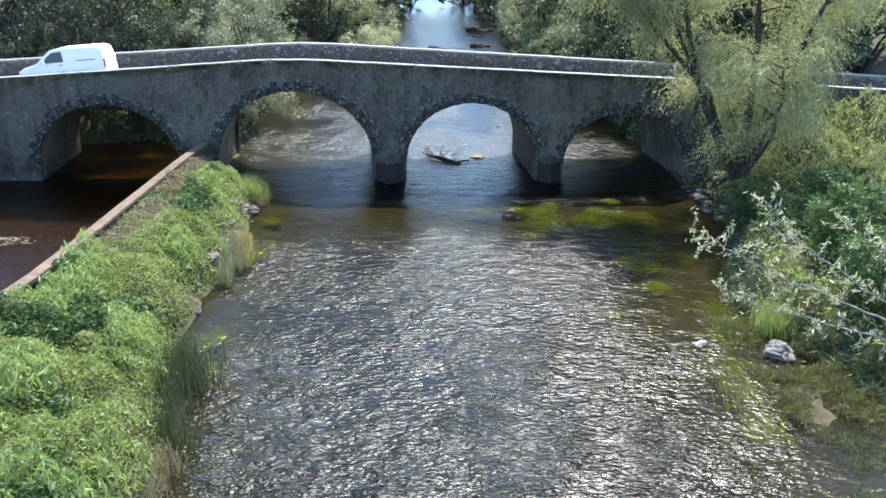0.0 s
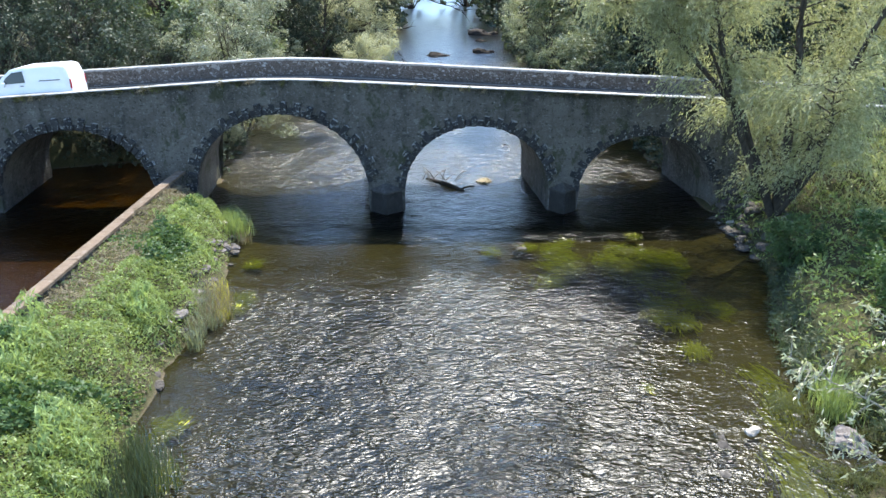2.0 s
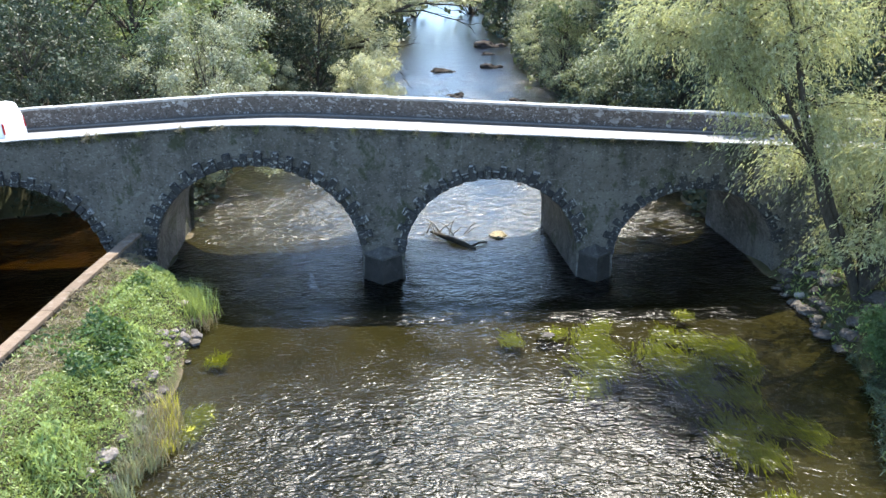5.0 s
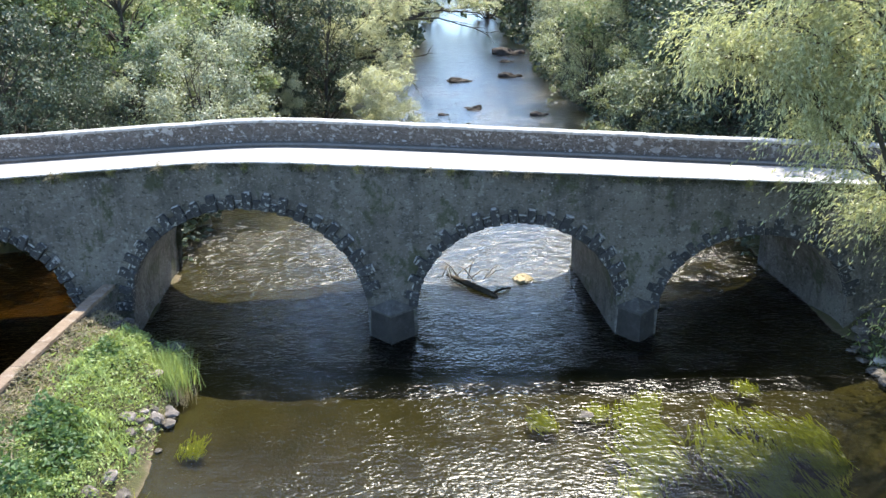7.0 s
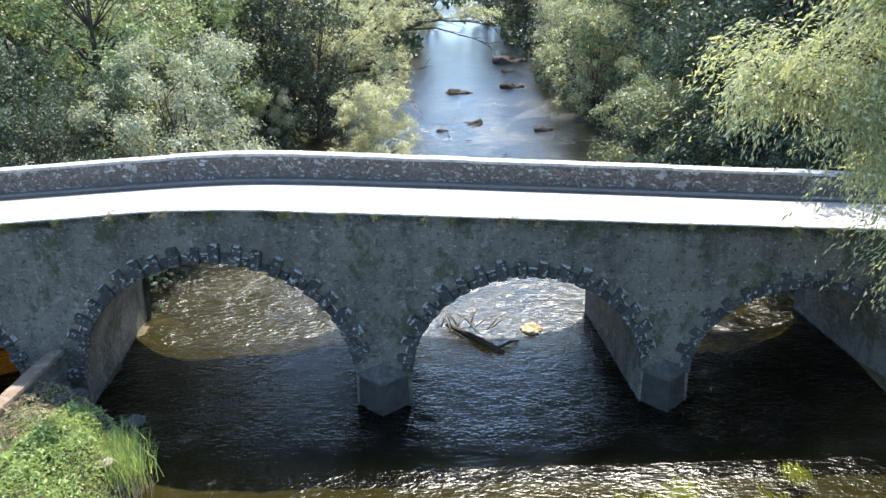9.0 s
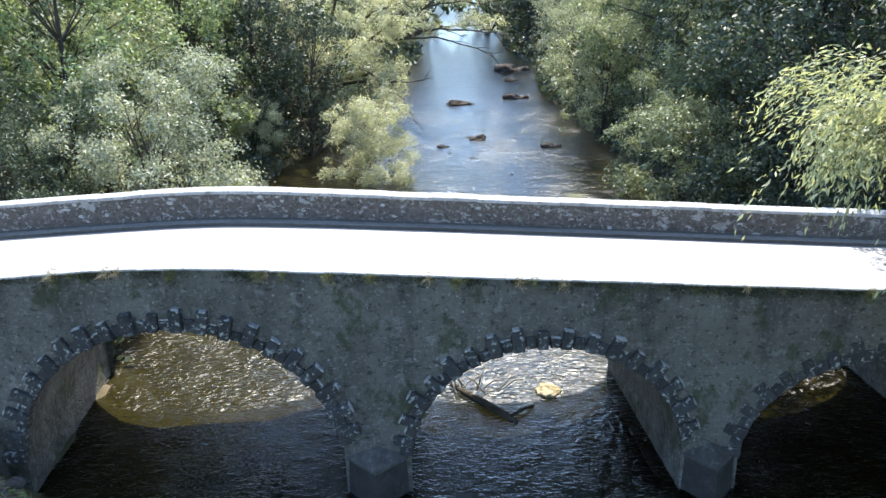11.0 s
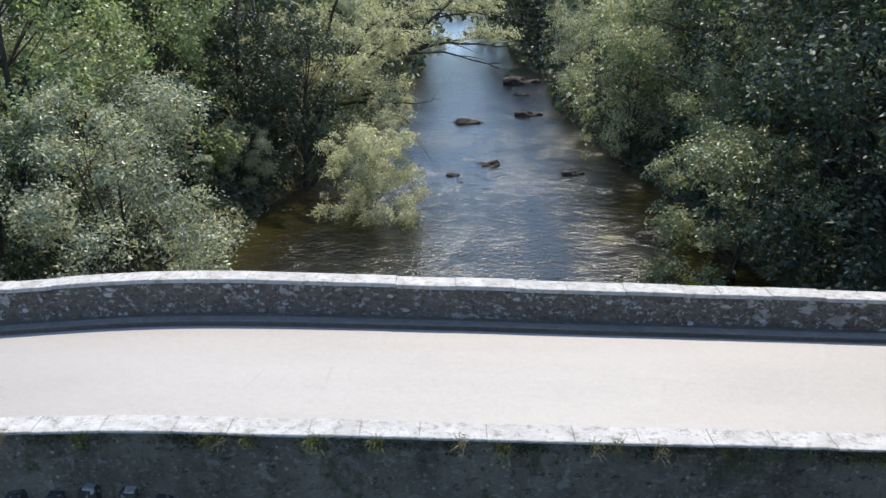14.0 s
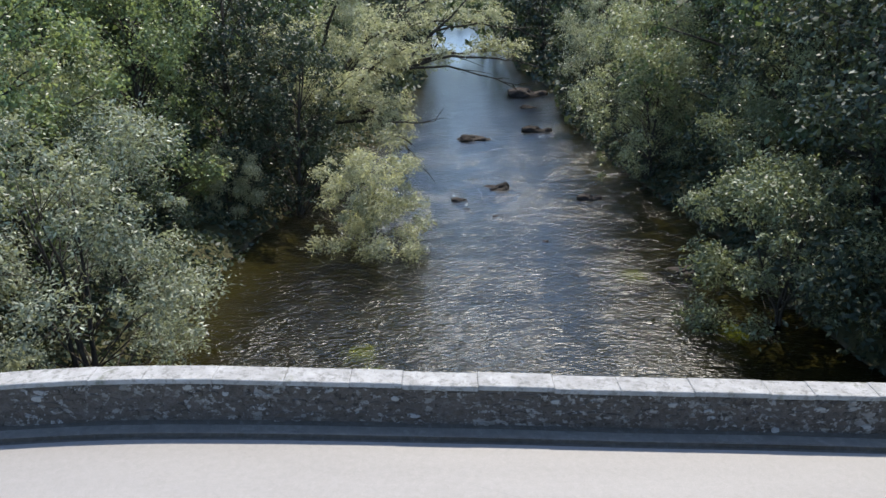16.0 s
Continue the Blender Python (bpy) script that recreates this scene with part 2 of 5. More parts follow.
def water(name, tint, ripple, rough=0.28):
    """Clear peaty water: tinted see-through body, Fresnel gloss over fine ripples."""
    m = Mat(name)
    n, l = m.n, m.l
    n.remove(m.bsdf)
    w2 = m.noise(3.4, 2, 0.5, m.scaled((1.0, 1.9, 1), -10), 0, 1, 0.6)
    w3 = m.noise(9.0, 1, 0.4, m.scaled((1.0, 1.7, 1), 15), 0, 1, 0.7)
    chop = n.new("ShaderNodeAttribute")
    chop.attribute_name = "chop"
    amp = m.math("MULTIPLY", chop.outputs["Fac"], m.noise(0.9, 3, 0.5, None, 0.1, 0.8))
    h = m.math("ADD", m.math("MULTIPLY", w2, 0.50), m.math("MULTIPLY", w3, 0.16))
    nrm = m.bump(m.math("MULTIPLY", h, amp), 1.0, ripple)
    fr = n.new("ShaderNodeFresnel")
    fr.inputs[0].default_value = 1.333
    l.new(nrm, fr.inputs["Normal"])
    clear = n.new("ShaderNodeBsdfTransparent")
    clear.inputs[0].default_value = (*tint, 1)
    gl = n.new("ShaderNodeBsdfGlossy")
    gl.distribution = "BECKMANN"
    l.new(m.math("ADD", m.math("MULTIPLY", chop.outputs["Fac"], 0.045), rough), gl.inputs["Roughness"])
    l.new(nrm, gl.inputs["Normal"])
    mx = n.new("ShaderNodeMixShader")
    l.new(fr.outputs[0], mx.inputs[0])
    l.new(clear.outputs[0], mx.inputs[1])
    l.new(gl.outputs[0], mx.inputs[2])
    l.new(mx.outputs[0], m.out.inputs[0])
    return m.m


M_HARL = stone_render()
M_RUBBLE = rubble()
M_COPING = coping()
M_VOUSS = stone("voussoir_stone", (0.022, 0.022, 0.022), (0.055, 0.054, 0.052), 0.4)
# Lichen tone paled further for the brightness of upward stone tops.
M_LIT_TOP = stone("lit_lichen_top", (0.16, 0.155, 0.145), (0.36, 0.355, 0.335), 0.5, 9.0)
M_ROCK = stone("river_rock", (0.045, 0.039, 0.033), (0.115, 0.10, 0.086), 0.10, 4.0)
M_PALE = stone("pale_rock", (0.20, 0.18, 0.15), (0.36, 0.33, 0.28), 0.3, 3.0)
M_CONC = stone("wall_capping", (0.125, 0.088, 0.060), (0.20, 0.148, 0.105), 0.10, 2.5)
M_TAN = stone("tan_rock", (0.17, 0.135, 0.075), (0.34, 0.28, 0.17), 0.2, 4.0)
M_GREY = stone("shoal_rock", (0.11, 0.095, 0.085), (0.24, 0.205, 0.185), 0.2, 4.0)
M_ROAD = asphalt()
M_SOIL = soil()
M_BARK = bark()
M_WATER = water("river_water", (0.37, 0.40, 0.275), 0.24)
M_RACE = water("still_water", (0.86, 0.62, 0.33), 0.03)
M_LEAF_A = leaf("ash_leaves", (0.022, 0.040, 0.018), (0.125, 0.172, 0.082), 0.5, 0.30)
M_LEAF_B = leaf("sallow_leaves", (0.045, 0.054, 0.040), (0.345, 0.378, 0.270), 0.45, 0.28, 0.3)
M_LEAF_C = leaf("willow_leaves", (0.064, 0.074, 0.042), (0.360, 0.380, 0.225), 0.45, 0.42)
# Alder and undergrowth tone is lowered for shade of the dense wood.
M_LEAF_D = leaf("shaded_alder_leaves", (0.014, 0.026, 0.016), (0.070, 0.092, 0.060), 0.5, 0.18, 0.22)
M_LEAF_F = leaf("pale_sallow_leaves", (0.075, 0.084, 0.054), (0.470, 0.485, 0.335), 0.42, 0.36)
M_LEAF_G = leaf("light_willow_leaves", (0.042, 0.056, 0.034), (0.340, 0.375, 0.225), 0.45, 0.30)
M_LEAF_H = leaf("maple_leaves", (0.045, 0.068, 0.032), (0.255, 0.320, 0.160), 0.45, 0.36)
M_LEAF_I = leaf("osier_leaves", (0.028, 0.042, 0.024), (0.230, 0.265, 0.155), 0.45, 0.28)
M_LEAF_E = leaf("shrub_leaves", (0.030, 0.062, 0.022), (0.085, 0.145, 0.05))
M_WALLPLANT = leaf("wall_plants", (0.05, 0.06, 0.02), (0.12, 0.13, 0.05), 0.6)
M_REED2 = leaf("pale_reeds", (0.085, 0.105, 0.065), (0.260, 0.285, 0.180), 0.5, 0.3)
M_SEDGE = leaf("sedge_blades", (0.16, 0.16, 0.03), (0.42, 0.40, 0.08), 0.5, 0.35)
M_REED = leaf("reed_blades", (0.030, 0.048, 0.025), (0.075, 0.10, 0.05), 0.5, 0.25)
M_GRASS = leaf("bank_grass", (0.062, 0.090, 0.028), (0.270, 0.345, 0.122), 0.5)
M_GRASS2 = leaf("tall_grass", (0.085, 0.125, 0.045), (0.31, 0.40, 0.16), 0.5)
M_GRASS3 = leaf("meadow_grass", (0.12, 0.135, 0.055), (0.32, 0.345, 0.175), 0.5)
M_STRAW = leaf("dry_stems", (0.13, 0.105, 0.065), (0.26, 0.22, 0.14), 0.7, 0.2)
M_WEED = leaf("water_weed", (0.17, 0.18, 0.016), (0.56, 0.55, 0.055), 0.6, 0.3)


# ---------------------------------------------------------------- mesh helpers
def part(name, bm, material, parent, label=""):
    """Links a bmesh (or a mesh) as one object under its thing."""
    if isinstance(bm, bmesh.types.BMesh):
        me = bpy.data.meshes.new(name)
        bm.to_mesh(me)
        bm.free()
    else:
        me = bm
    if material is not None and not me.materials:
        me.materials.append(material)
    ob = new(name, me)
    if parent is not None:
        ob.parent = parent
    if label:
        tagged(ob, label)
    return ob


def mesh_of(name, verts, faces, smooth=False):
    me = bpy.data.meshes.new(name)
    me.from_pydata([tuple(v) for v in verts], [], faces)
    me.update()
    if smooth:
        me.shade_smooth()
    return me


def quads_mesh(name, co):
    """A mesh of separate quads from an array (n, 4, 3)."""
    n = len(co)
    me = bpy.data.meshes.new(name)
    me.vertices.add(n * 4)
    me.vertices.foreach_set("co", np.asarray(co, dtype=np.float32).ravel())
    me.loops.add(n * 4)
    me.loops.foreach_set("vertex_index", np.arange(n * 4, dtype=np.int32))
    me.polygons.add(n)
    me.polygons.foreach_set("loop_start", np.arange(0, n * 4, 4, dtype=np.int32))
    me.update(calc_edges=True)
    return me


def leaves(rng, centres, length, width, up=0.0, along=None):
    """Diamond leaves at the centres with random turns; up bends them to the sky; along gives their axes."""
    n = len(centres)
    a = rng.normal(size=(n, 3)) if along is None else along + 0.35 * rng.normal(size=(n, 3))
    a /= np.linalg.norm(a, axis=1)[:, None]
    b = rng.normal(size=(n, 3))
    b[:, 2] *= 1 - up
    b -= (b * a).sum(1)[:, None] * a
    b /= np.linalg.norm(b, axis=1)[:, None] + 1e-9
    s = rng.uniform(0.6, 1.25, size=(n, 1))
    a, b = a * length * s * 0.5, b * width * s * 0.5
    return np.stack([centres - a, centres + b - a * 0.1, centres + a, centres - b - a * 0.1], axis=1)


def tube(verts, faces, path, radii, sides=6):
    """Adds a tapered tube along a path to verts and faces."""
    base = len(verts)
    for i, (p, r) in enumerate(zip(path, radii)):
        d = Vector(path[min(i + 1, len(path) - 1)]) - Vector(path[max(i - 1, 0)])
        q = d.to_track_quat("Z", "Y")
        for k in range(sides):
            t = 2 * math.pi * k / sides
            verts.append(Vector(p) + q @ Vector((math.cos(t) * r, math.sin(t) * r, 0)))
    for i in range(len(path) - 1):
        for k in range(sides):
            a, b = base + i * sides + k, base + i * sides + (k + 1) % sides
            faces.append((a, b, b + sides, a + sides))
    faces.append(tuple(base + (len(path) - 1) * sides + k for k in range(sides)))


def smooth(a, b, x):
    t = min(1.0, max(0.0, (x - a) / (b - a)))
    return t * t * (3 - 2 * t)


def lerp_table(y, table):
    return float(np.interp(y, [r[0] for r in table], [r[1] for r in table]))


# ---------------------------------------------------------------- plan
FACE, BACK = 40.0, 46.4            # the bridge's two faces
CROWN = -7.7
LEFT_EDGE = [(-60, -7.5), (10, -6.6), (14.5, -6.8), (18.8, -7.3), (22, -8.4), (25, -8.6), (28, -8.1), (31, -8.5), (36, -8.9), (38.5, -10.0), (40, -11.4), (47, -12.2), (56, -13.0), (70, -12.2), (80, -10.5), (95, -8.0), (115, -6.0), (132, -5.0), (155, -7.0), (175, -9.5), (260, -9), (420, -20)]
RIGHT_EDGE = [(-60, 12.0), (10, 12.0), (15, 12.0), (19, 11.4), (22, 10.4), (24, 9.9), (27, 10.4), (32, 12.3), (38, 12.5), (40, 12.3), (47, 12.0), (57, 12.0), (64, 11.2), (70, 11.4), (85, 9.5), (100, 8.5), (120, 9.5), (142, 7.5), (170, 9.0), (260, 8.0), (420, -4)]
ARCHES = [(-16.85, 3.55, 0.9, 3.0), (-7.47, 3.93, 1.0, 3.57), (1.40, 3.30, 1.0, 3.0), (9.2, 3.12, 0.9, 2.62)]   # middle, half span, springing, rise
SKEW = -0.09


def coping_z(x):
    """The top of the near parapet."""
    d = x - CROWN
    k = -0.050 * d if d > 0 else 0.068 * d
    return 6.14 + k - 0.06 * math.exp(-(d / 0.8) ** 2)


def road_z(x):
    d = x - CROWN
    return 5.28 - 0.059 * (math.sqrt(d * d + 4) - 2) + 0.004 * d


def far_z(x):
    d = x - CROWN
    k = -0.056 * d if d > 0 else 0.060 * d
    return 6.27 + k - 0.05 * math.exp(-(d / 0.8) ** 2)


def ground_z(x, y):
    le, re = lerp_table(y, LEFT_EDGE), lerp_table(y, RIGHT_EDGE)
    le += 0.35 * noise.noise((0.0, y * 0.45, 3.0))
    re += 0.35 * noise.noise((5.0, y * 0.45, 3.0))
    dl, dr = le - x, x - re
    d = max(dl, dr)
    bump = 0.10 * noise.noise((x * 0.7, y * 0.7, 0)) + 0.05 * noise.noise((x * 2.3, y * 2.3, 4))
    if d < 0:
        z = -0.85 * (1 - math.exp(d / 3.2)) + bump * 0.8
        z += 0.42 * smooth(4.5, 8.5, x) * smooth(34, 24, y) * smooth(0, 10, y)
        z = min(z, -0.07 + 0.5 * bump)
        # a shoal close below the arches, and an amber one above the second arch
        z = max(z, z + (-0.36 + bump - z) * smooth(29, 33, y) * smooth(39, 37.5, y))
        z = max(z, z + (-0.32 + bump - z) * smooth(-3.0, -6.0, x) * smooth(41, 43, y) * smooth(60, 52, y))
        # gravel shoal off the right bank
        s = smooth(8.0, 9.3, x + 0.9 * noise.noise((x * 0.5, y * 0.5, 9))) * smooth(15.9, 17.7, y) * smooth(23.2, 21.6, y)
        z = max(z, z * (1 - s) + s * (-0.05 + 1.5 * bump))
    else:
        z = ((1.62 if y < 40 else 1.2) if dl > dr else 1.3) * (1 - math.exp(-d / 0.9)) + bump + 0.04 * min(d, 60)
    # the mill race on the left, beyond its wall, up to an added bank
    # The bank's rise closes the race so the first arch looks dark.
    if x < -12.2 and y < 58:
        k = smooth(-12.2, -12.5, x) * smooth(-24.5, -22.5, x) * smooth(51.5 + 0.35 * (x + 16), 48.6 + 0.35 * (x + 16), y)
        z = z * (1 - k) + (-0.95 + bump) * k
    # approach embankments
    for side, x0 in ((1, 13.4), (-1, -22.0)):
        k = smooth(0, 4.0, side * (x - x0)) * smooth(8.5, 3.4, abs(y - 43.2))
        z = max(z, z * (1 - k) + (road_z(x) - 0.45) * k)
    return z


# ---------------------------------------------------------------- ground and water
def build_ground():
    ys = np.concatenate([np.linspace(-120, 4, 24), np.arange(5, 62, 0.5), np.arange(62, 180, 1.5), np.linspace(185, 900, 26)])
    xs = np.concatenate([np.linspace(-500, -42, 20), np.arange(-40, -24, 1.0), np.arange(-24, 24, 0.45), np.arange(24.2, 42, 1.0), np.linspace(44, 500, 20)])
    verts = [(x, y, ground_z(x, y)) for y in ys for x in xs]
    n = len(xs)
    faces = [(j * n + i, j * n + i + 1, (j + 1) * n + i + 1, (j + 1) * n + i) for j in range(len(ys) - 1) for i in range(n - 1)]
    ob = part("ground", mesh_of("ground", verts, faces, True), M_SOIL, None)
    return tagged(ob, "brown silt river bed and earth banks", "ground", kind="structure")


build_ground()
def build_river():
    """The river's surface: a sheet of short crossing waves, roughest in the riffles below and above the bridge, with slack tongues between."""
    rng = np.random.default_rng(3)
    ys = np.concatenate([np.linspace(-100, 8, 12), np.arange(9, 70, 0.15), np.arange(70, 110, 0.4), np.arange(110, 180, 1.2), np.linspace(185, 600, 14)])
    xs = np.concatenate([[-40, -20, -14.5], np.arange(-13.6, 13.8, 0.15), [14.5, 20, 60]])
    X, Y = np.meshgrid(xs, ys)
    Z = np.zeros_like(X)
    for k in range(80):
        wl = 0.36 * (1.0 / 0.36) ** rng.random()
        th = rng.normal(0.12, 0.72)
        kx, ky = math.sin(th) * 2 * math.pi / wl, math.cos(th) * 2 * math.pi / wl
        fade = np.clip((110 - Y) / 40, 0, 1) if wl < 0.9 else 1.0
        Z += wl * fade * np.sin(kx * X + ky * Y + rng.random() * 6.28 + 0.8 * np.sin(0.35 * X + k) + 0.8 * np.sin(0.3 * Y + 2 * k))
    Z *= 0.0017
    patch = np.zeros_like(X)
    for k in range(14):
        wl, th = rng.uniform(3, 11), rng.random() * 6.28
        patch += np.sin((math.sin(th) * X * 1.5 + math.cos(th) * Y) * 6.283 / wl + rng.random() * 6.28)
    patch = 1 / (1 + np.exp(-patch * 0.9))

    def ease(v, a, b):
        t = np.clip((v - a) / (b - a), 0, 1)
        return t * t * (3 - 2 * t)

    # the riffle below the bridge; slack along the right bank and close below the arches
    wave = 0.30 + 1.0 * ease(Y, 33.8, 28.5) * ease(X, 7.5, 4.5) * ease(X, -9.0, -6.5) * (0.45 + 0.75 * patch)
    wave += 0.6 * ease(Y, 24, 20) * ease(X, 10, 7.5) * patch
    wave += 0.15 * ease(Y, 35.4, 36.2) * ease(Y, 37.2, 36.6) * patch
    wave += 0.75 * ease(Y, 36.8, 38.5) * ease(Y, 54, 46)
    # glittering bands above the bridge, with a smooth dark tongue down the middle
    up = ease(Y, 46.5, 49) * ease(Y, 72, 60)
    tongue = np.exp(-((X - 2.6 - 0.05 * (Y - 55)) / 1.6) ** 2)
    wave += up * (0.1 + 0.9 * patch ** 1.5) * (1 - 0.9 * tongue) * ease(X, 8.0, 5.0) * (1 - 0.7 * ease(X, -5.0, -7.5) * ease(Y, 59, 65))
    wave += 0.35 * np.exp(-(((Y - 51.3) + 0.75 * (X + 11)) / 1.5) ** 2) * ease(X, -3.5, -5.5)
    wave += 0.22 * ease(Y, 46, 50) * ease(Y, 110, 80) * (1 - 0.6 * tongue) * ease(X, 9, 6)
    wave += (0.1 + 0.5 * patch) * ease(Y, 68, 78)
    wave *= np.clip((150 - Y) / 70, 0.15, 1)
    Z *= wave
    Z[np.abs(X) > 14] = 0
    n = len(xs)
    co = np.stack([X, Y, Z], axis=2).reshape(-1, 3)
    idx = np.arange(len(ys) * n).reshape(len(ys), n)
    q = np.stack([idx[:-1, :-1], idx[:-1, 1:], idx[1:, 1:], idx[1:, :-1]], axis=2).reshape(-1, 4)
    me = bpy.data.meshes.new("water")
    me.vertices.add(len(co))
    me.vertices.foreach_set("co", co.astype(np.float32).ravel())
    me.loops.add(q.size)
    me.loops.foreach_set("vertex_index", q.astype(np.int32).ravel())
    me.polygons.add(len(q))
    me.polygons.foreach_set("loop_start", np.arange(0, q.size, 4, dtype=np.int32))
    me.update(calc_edges=True)
    me.shade_smooth()
    me.attributes.new("chop", "FLOAT", "POINT").data.foreach_set("value", wave.astype(np.float32).ravel())
    return part("water", me, M_WATER, None)


river = build_river()
tagged(river, "shallow peat-brown river with glittering ripples", "river", kind="structure")
race = part("water", mesh_of("water", [(-26, -100, 0.01), (-12.3, -100, 0.01), (-12.15, 40.5, 0.01), (-12.6, 46, 0.01), (-12.9, 56, 0.01), (-26, 56, 0.01)], [(0, 1, 2, 3, 4, 5)]), M_RACE, None)
race.data.attributes.new("chop", "FLOAT", "POINT").data.foreach_set("value", [1.0] * 6)
tagged(race, "still orange-brown mill race beside the wall", "water", kind="structure")


# ---------------------------------------------------------------- bridge
bridge = tagged(new("stone_bridge"), "grey harled stone road bridge with four arches", "bridge")


def build_bridge():
    x0, x1 = -48.0, 44.0
    xs = set(np.round(np.arange(x0, x1 + 0.01, 0.5), 3))
    for c, w, z0, r in ARCHES:
        for k in range(33):
            xs.add(round(c - w * math.cos(math.pi * k / 32), 4))
    xs = sorted(xs)
    verts, faces = [], []

    def v(x, y, z):
        verts.append((x + (SKEW * (y - FACE) if z < 4.7 else 0), y, z))
        return len(verts) - 1

    def low(xa, xb):
        m = (xa + xb) / 2
        for c, w, z0, r in ARCHES:
            if abs(m - c) < w:
                f = lambda x: z0 + r * math.sqrt(max(0.0, 1 - ((x - c) / w) ** 2))
                return f(xa), f(xb)
        return -1.2, -1.2

    for xa, xb in zip(xs[:-1], xs[1:]):
        la, lb = low(xa, xb)
        ta, tb = road_z(xa) - 0.1, road_z(xb) - 0.1
        n = 6
        for y, flip in ((FACE, False), (BACK, True)):
            q = [v(xa, y, la), v(xb, y, lb), v(xb, y, tb), v(xa, y, ta)]
            faces.append(tuple(reversed(q)) if flip else tuple(q))
        for k in range(n):
            ya, yb = FACE + (BACK - FACE) * k / n, FACE + (BACK - FACE) * (k + 1) / n
            faces.append((v(xa, ya, la), v(xa, yb, la), v(xb, yb, lb), v(xb, ya, lb)))
    # the upright sides of the piers
    for c, w, z0, r in ARCHES:
        for s in (-1, 1):
            x = c + s * w
            for k in range(6):
                ya, yb = FACE + (BACK - FACE) * k / 6, FACE + (BACK - FACE) * (k + 1) / 6
                faces.append((v(x, ya, -1.2), v(x, yb, -1.2), v(x, yb, z0), v(x, ya, z0)))
    body = part("body", mesh_of("body", verts, faces), M_HARL, bridge, "stained grey harled spandrels and arch barrels")

    def parapet(name, ya, yb, top, bottom, material, label):
        vs, fs = [], []
        xx = np.arange(x0, x1 + 0.01, 0.5)
        for x in xx:
            vs.extend([(x, ya, bottom(x)), (x, yb, bottom(x)), (x, yb, top(x)), (x, ya, top(x))])
        for i in range(len(xx) - 1):
            a, b = i * 4, i * 4 + 4
            for k in range(4):
                fs.append((a + k, b + k, b + (k + 1) % 4, a + (k + 1) % 4))
        part(name, mesh_of(name, vs, fs), material, bridge, label)

    parapet("parapet", FACE, FACE + 0.42, lambda x: coping_z(x) - 0.055, lambda x: road_z(x) - 0.1, M_HARL, "grey harled parapet wall")
    parapet("parapet", BACK - 0.46, BACK, lambda x: far_z(x) - 0.10, lambda x: road_z(x) - 0.1, M_RUBBLE, "rubble stone parapet spotted with lichen")
    # coping stones
    rng = random.Random(4)
    for ya, yb, top, thick in ((FACE - 0.02, FACE + 0.45, coping_z, 0.055), (BACK - 0.49, BACK + 0.03, far_z, 0.10)):
        x = -30.0
        while x < 26:
            ln = rng.uniform(0.75, 1.35)
            bm = bmesh.new()
            bmesh.ops.create_cube(bm, size=1)
            j = rng.uniform(-0.012, 0.012)
            for p in bm.verts:
                px = x + 0.001 if p.co.x < 0 else x + ln - 0.001
                p.co = Vector((px, (ya if p.co.y < 0 else yb) + j, top(px) + (0.0 if p.co.z > 0 else -thick) + j * 0.6))
            bmesh.ops.bevel(bm, geom=bm.edges[:], offset=0.012, segments=1, affect="EDGES")
            part("coping_stone", bm, M_COPING, bridge)
            x += ln


build_bridge()


def build_road():
    vs, fs = [], []
    xx = np.arange(-60, 60.1, 0.5)
    yy = np.linspace(FACE + 0.42, BACK - 0.46, 9)
    for x in xx:
        for k, y in enumerate(yy):
            u = (k / 8 - 0.5) * 2
            vs.append((x, y, road_z(x) - 0.05 * u * u))
    for i in range(len(xx) - 1):
        for k in range(8):
            a = i * 9 + k
            fs.append((a, a + 9, a + 10, a + 1))
    ob = part("road", mesh_of("road", vs, fs, True), M_ROAD, None)
    tagged(ob, "pale worn asphalt road over the bridge", "road", kind="structure")


build_road()



# ---------------------------------------------------------------- bridge details
def box_mesh(name, w, d, h, bevel=0.02):
    bm = bmesh.new()
    bmesh.ops.create_cube(bm, size=1)
    for p in bm.verts:
        p.co = Vector((p.co.x * w, p.co.y * d, p.co.z * h))
    bmesh.ops.bevel(bm, geom=bm.edges[:], offset=bevel, segments=1, affect="EDGES")
    me = bpy.data.meshes.new(name)
    bm.to_mesh(me)
    bm.free()
    return me


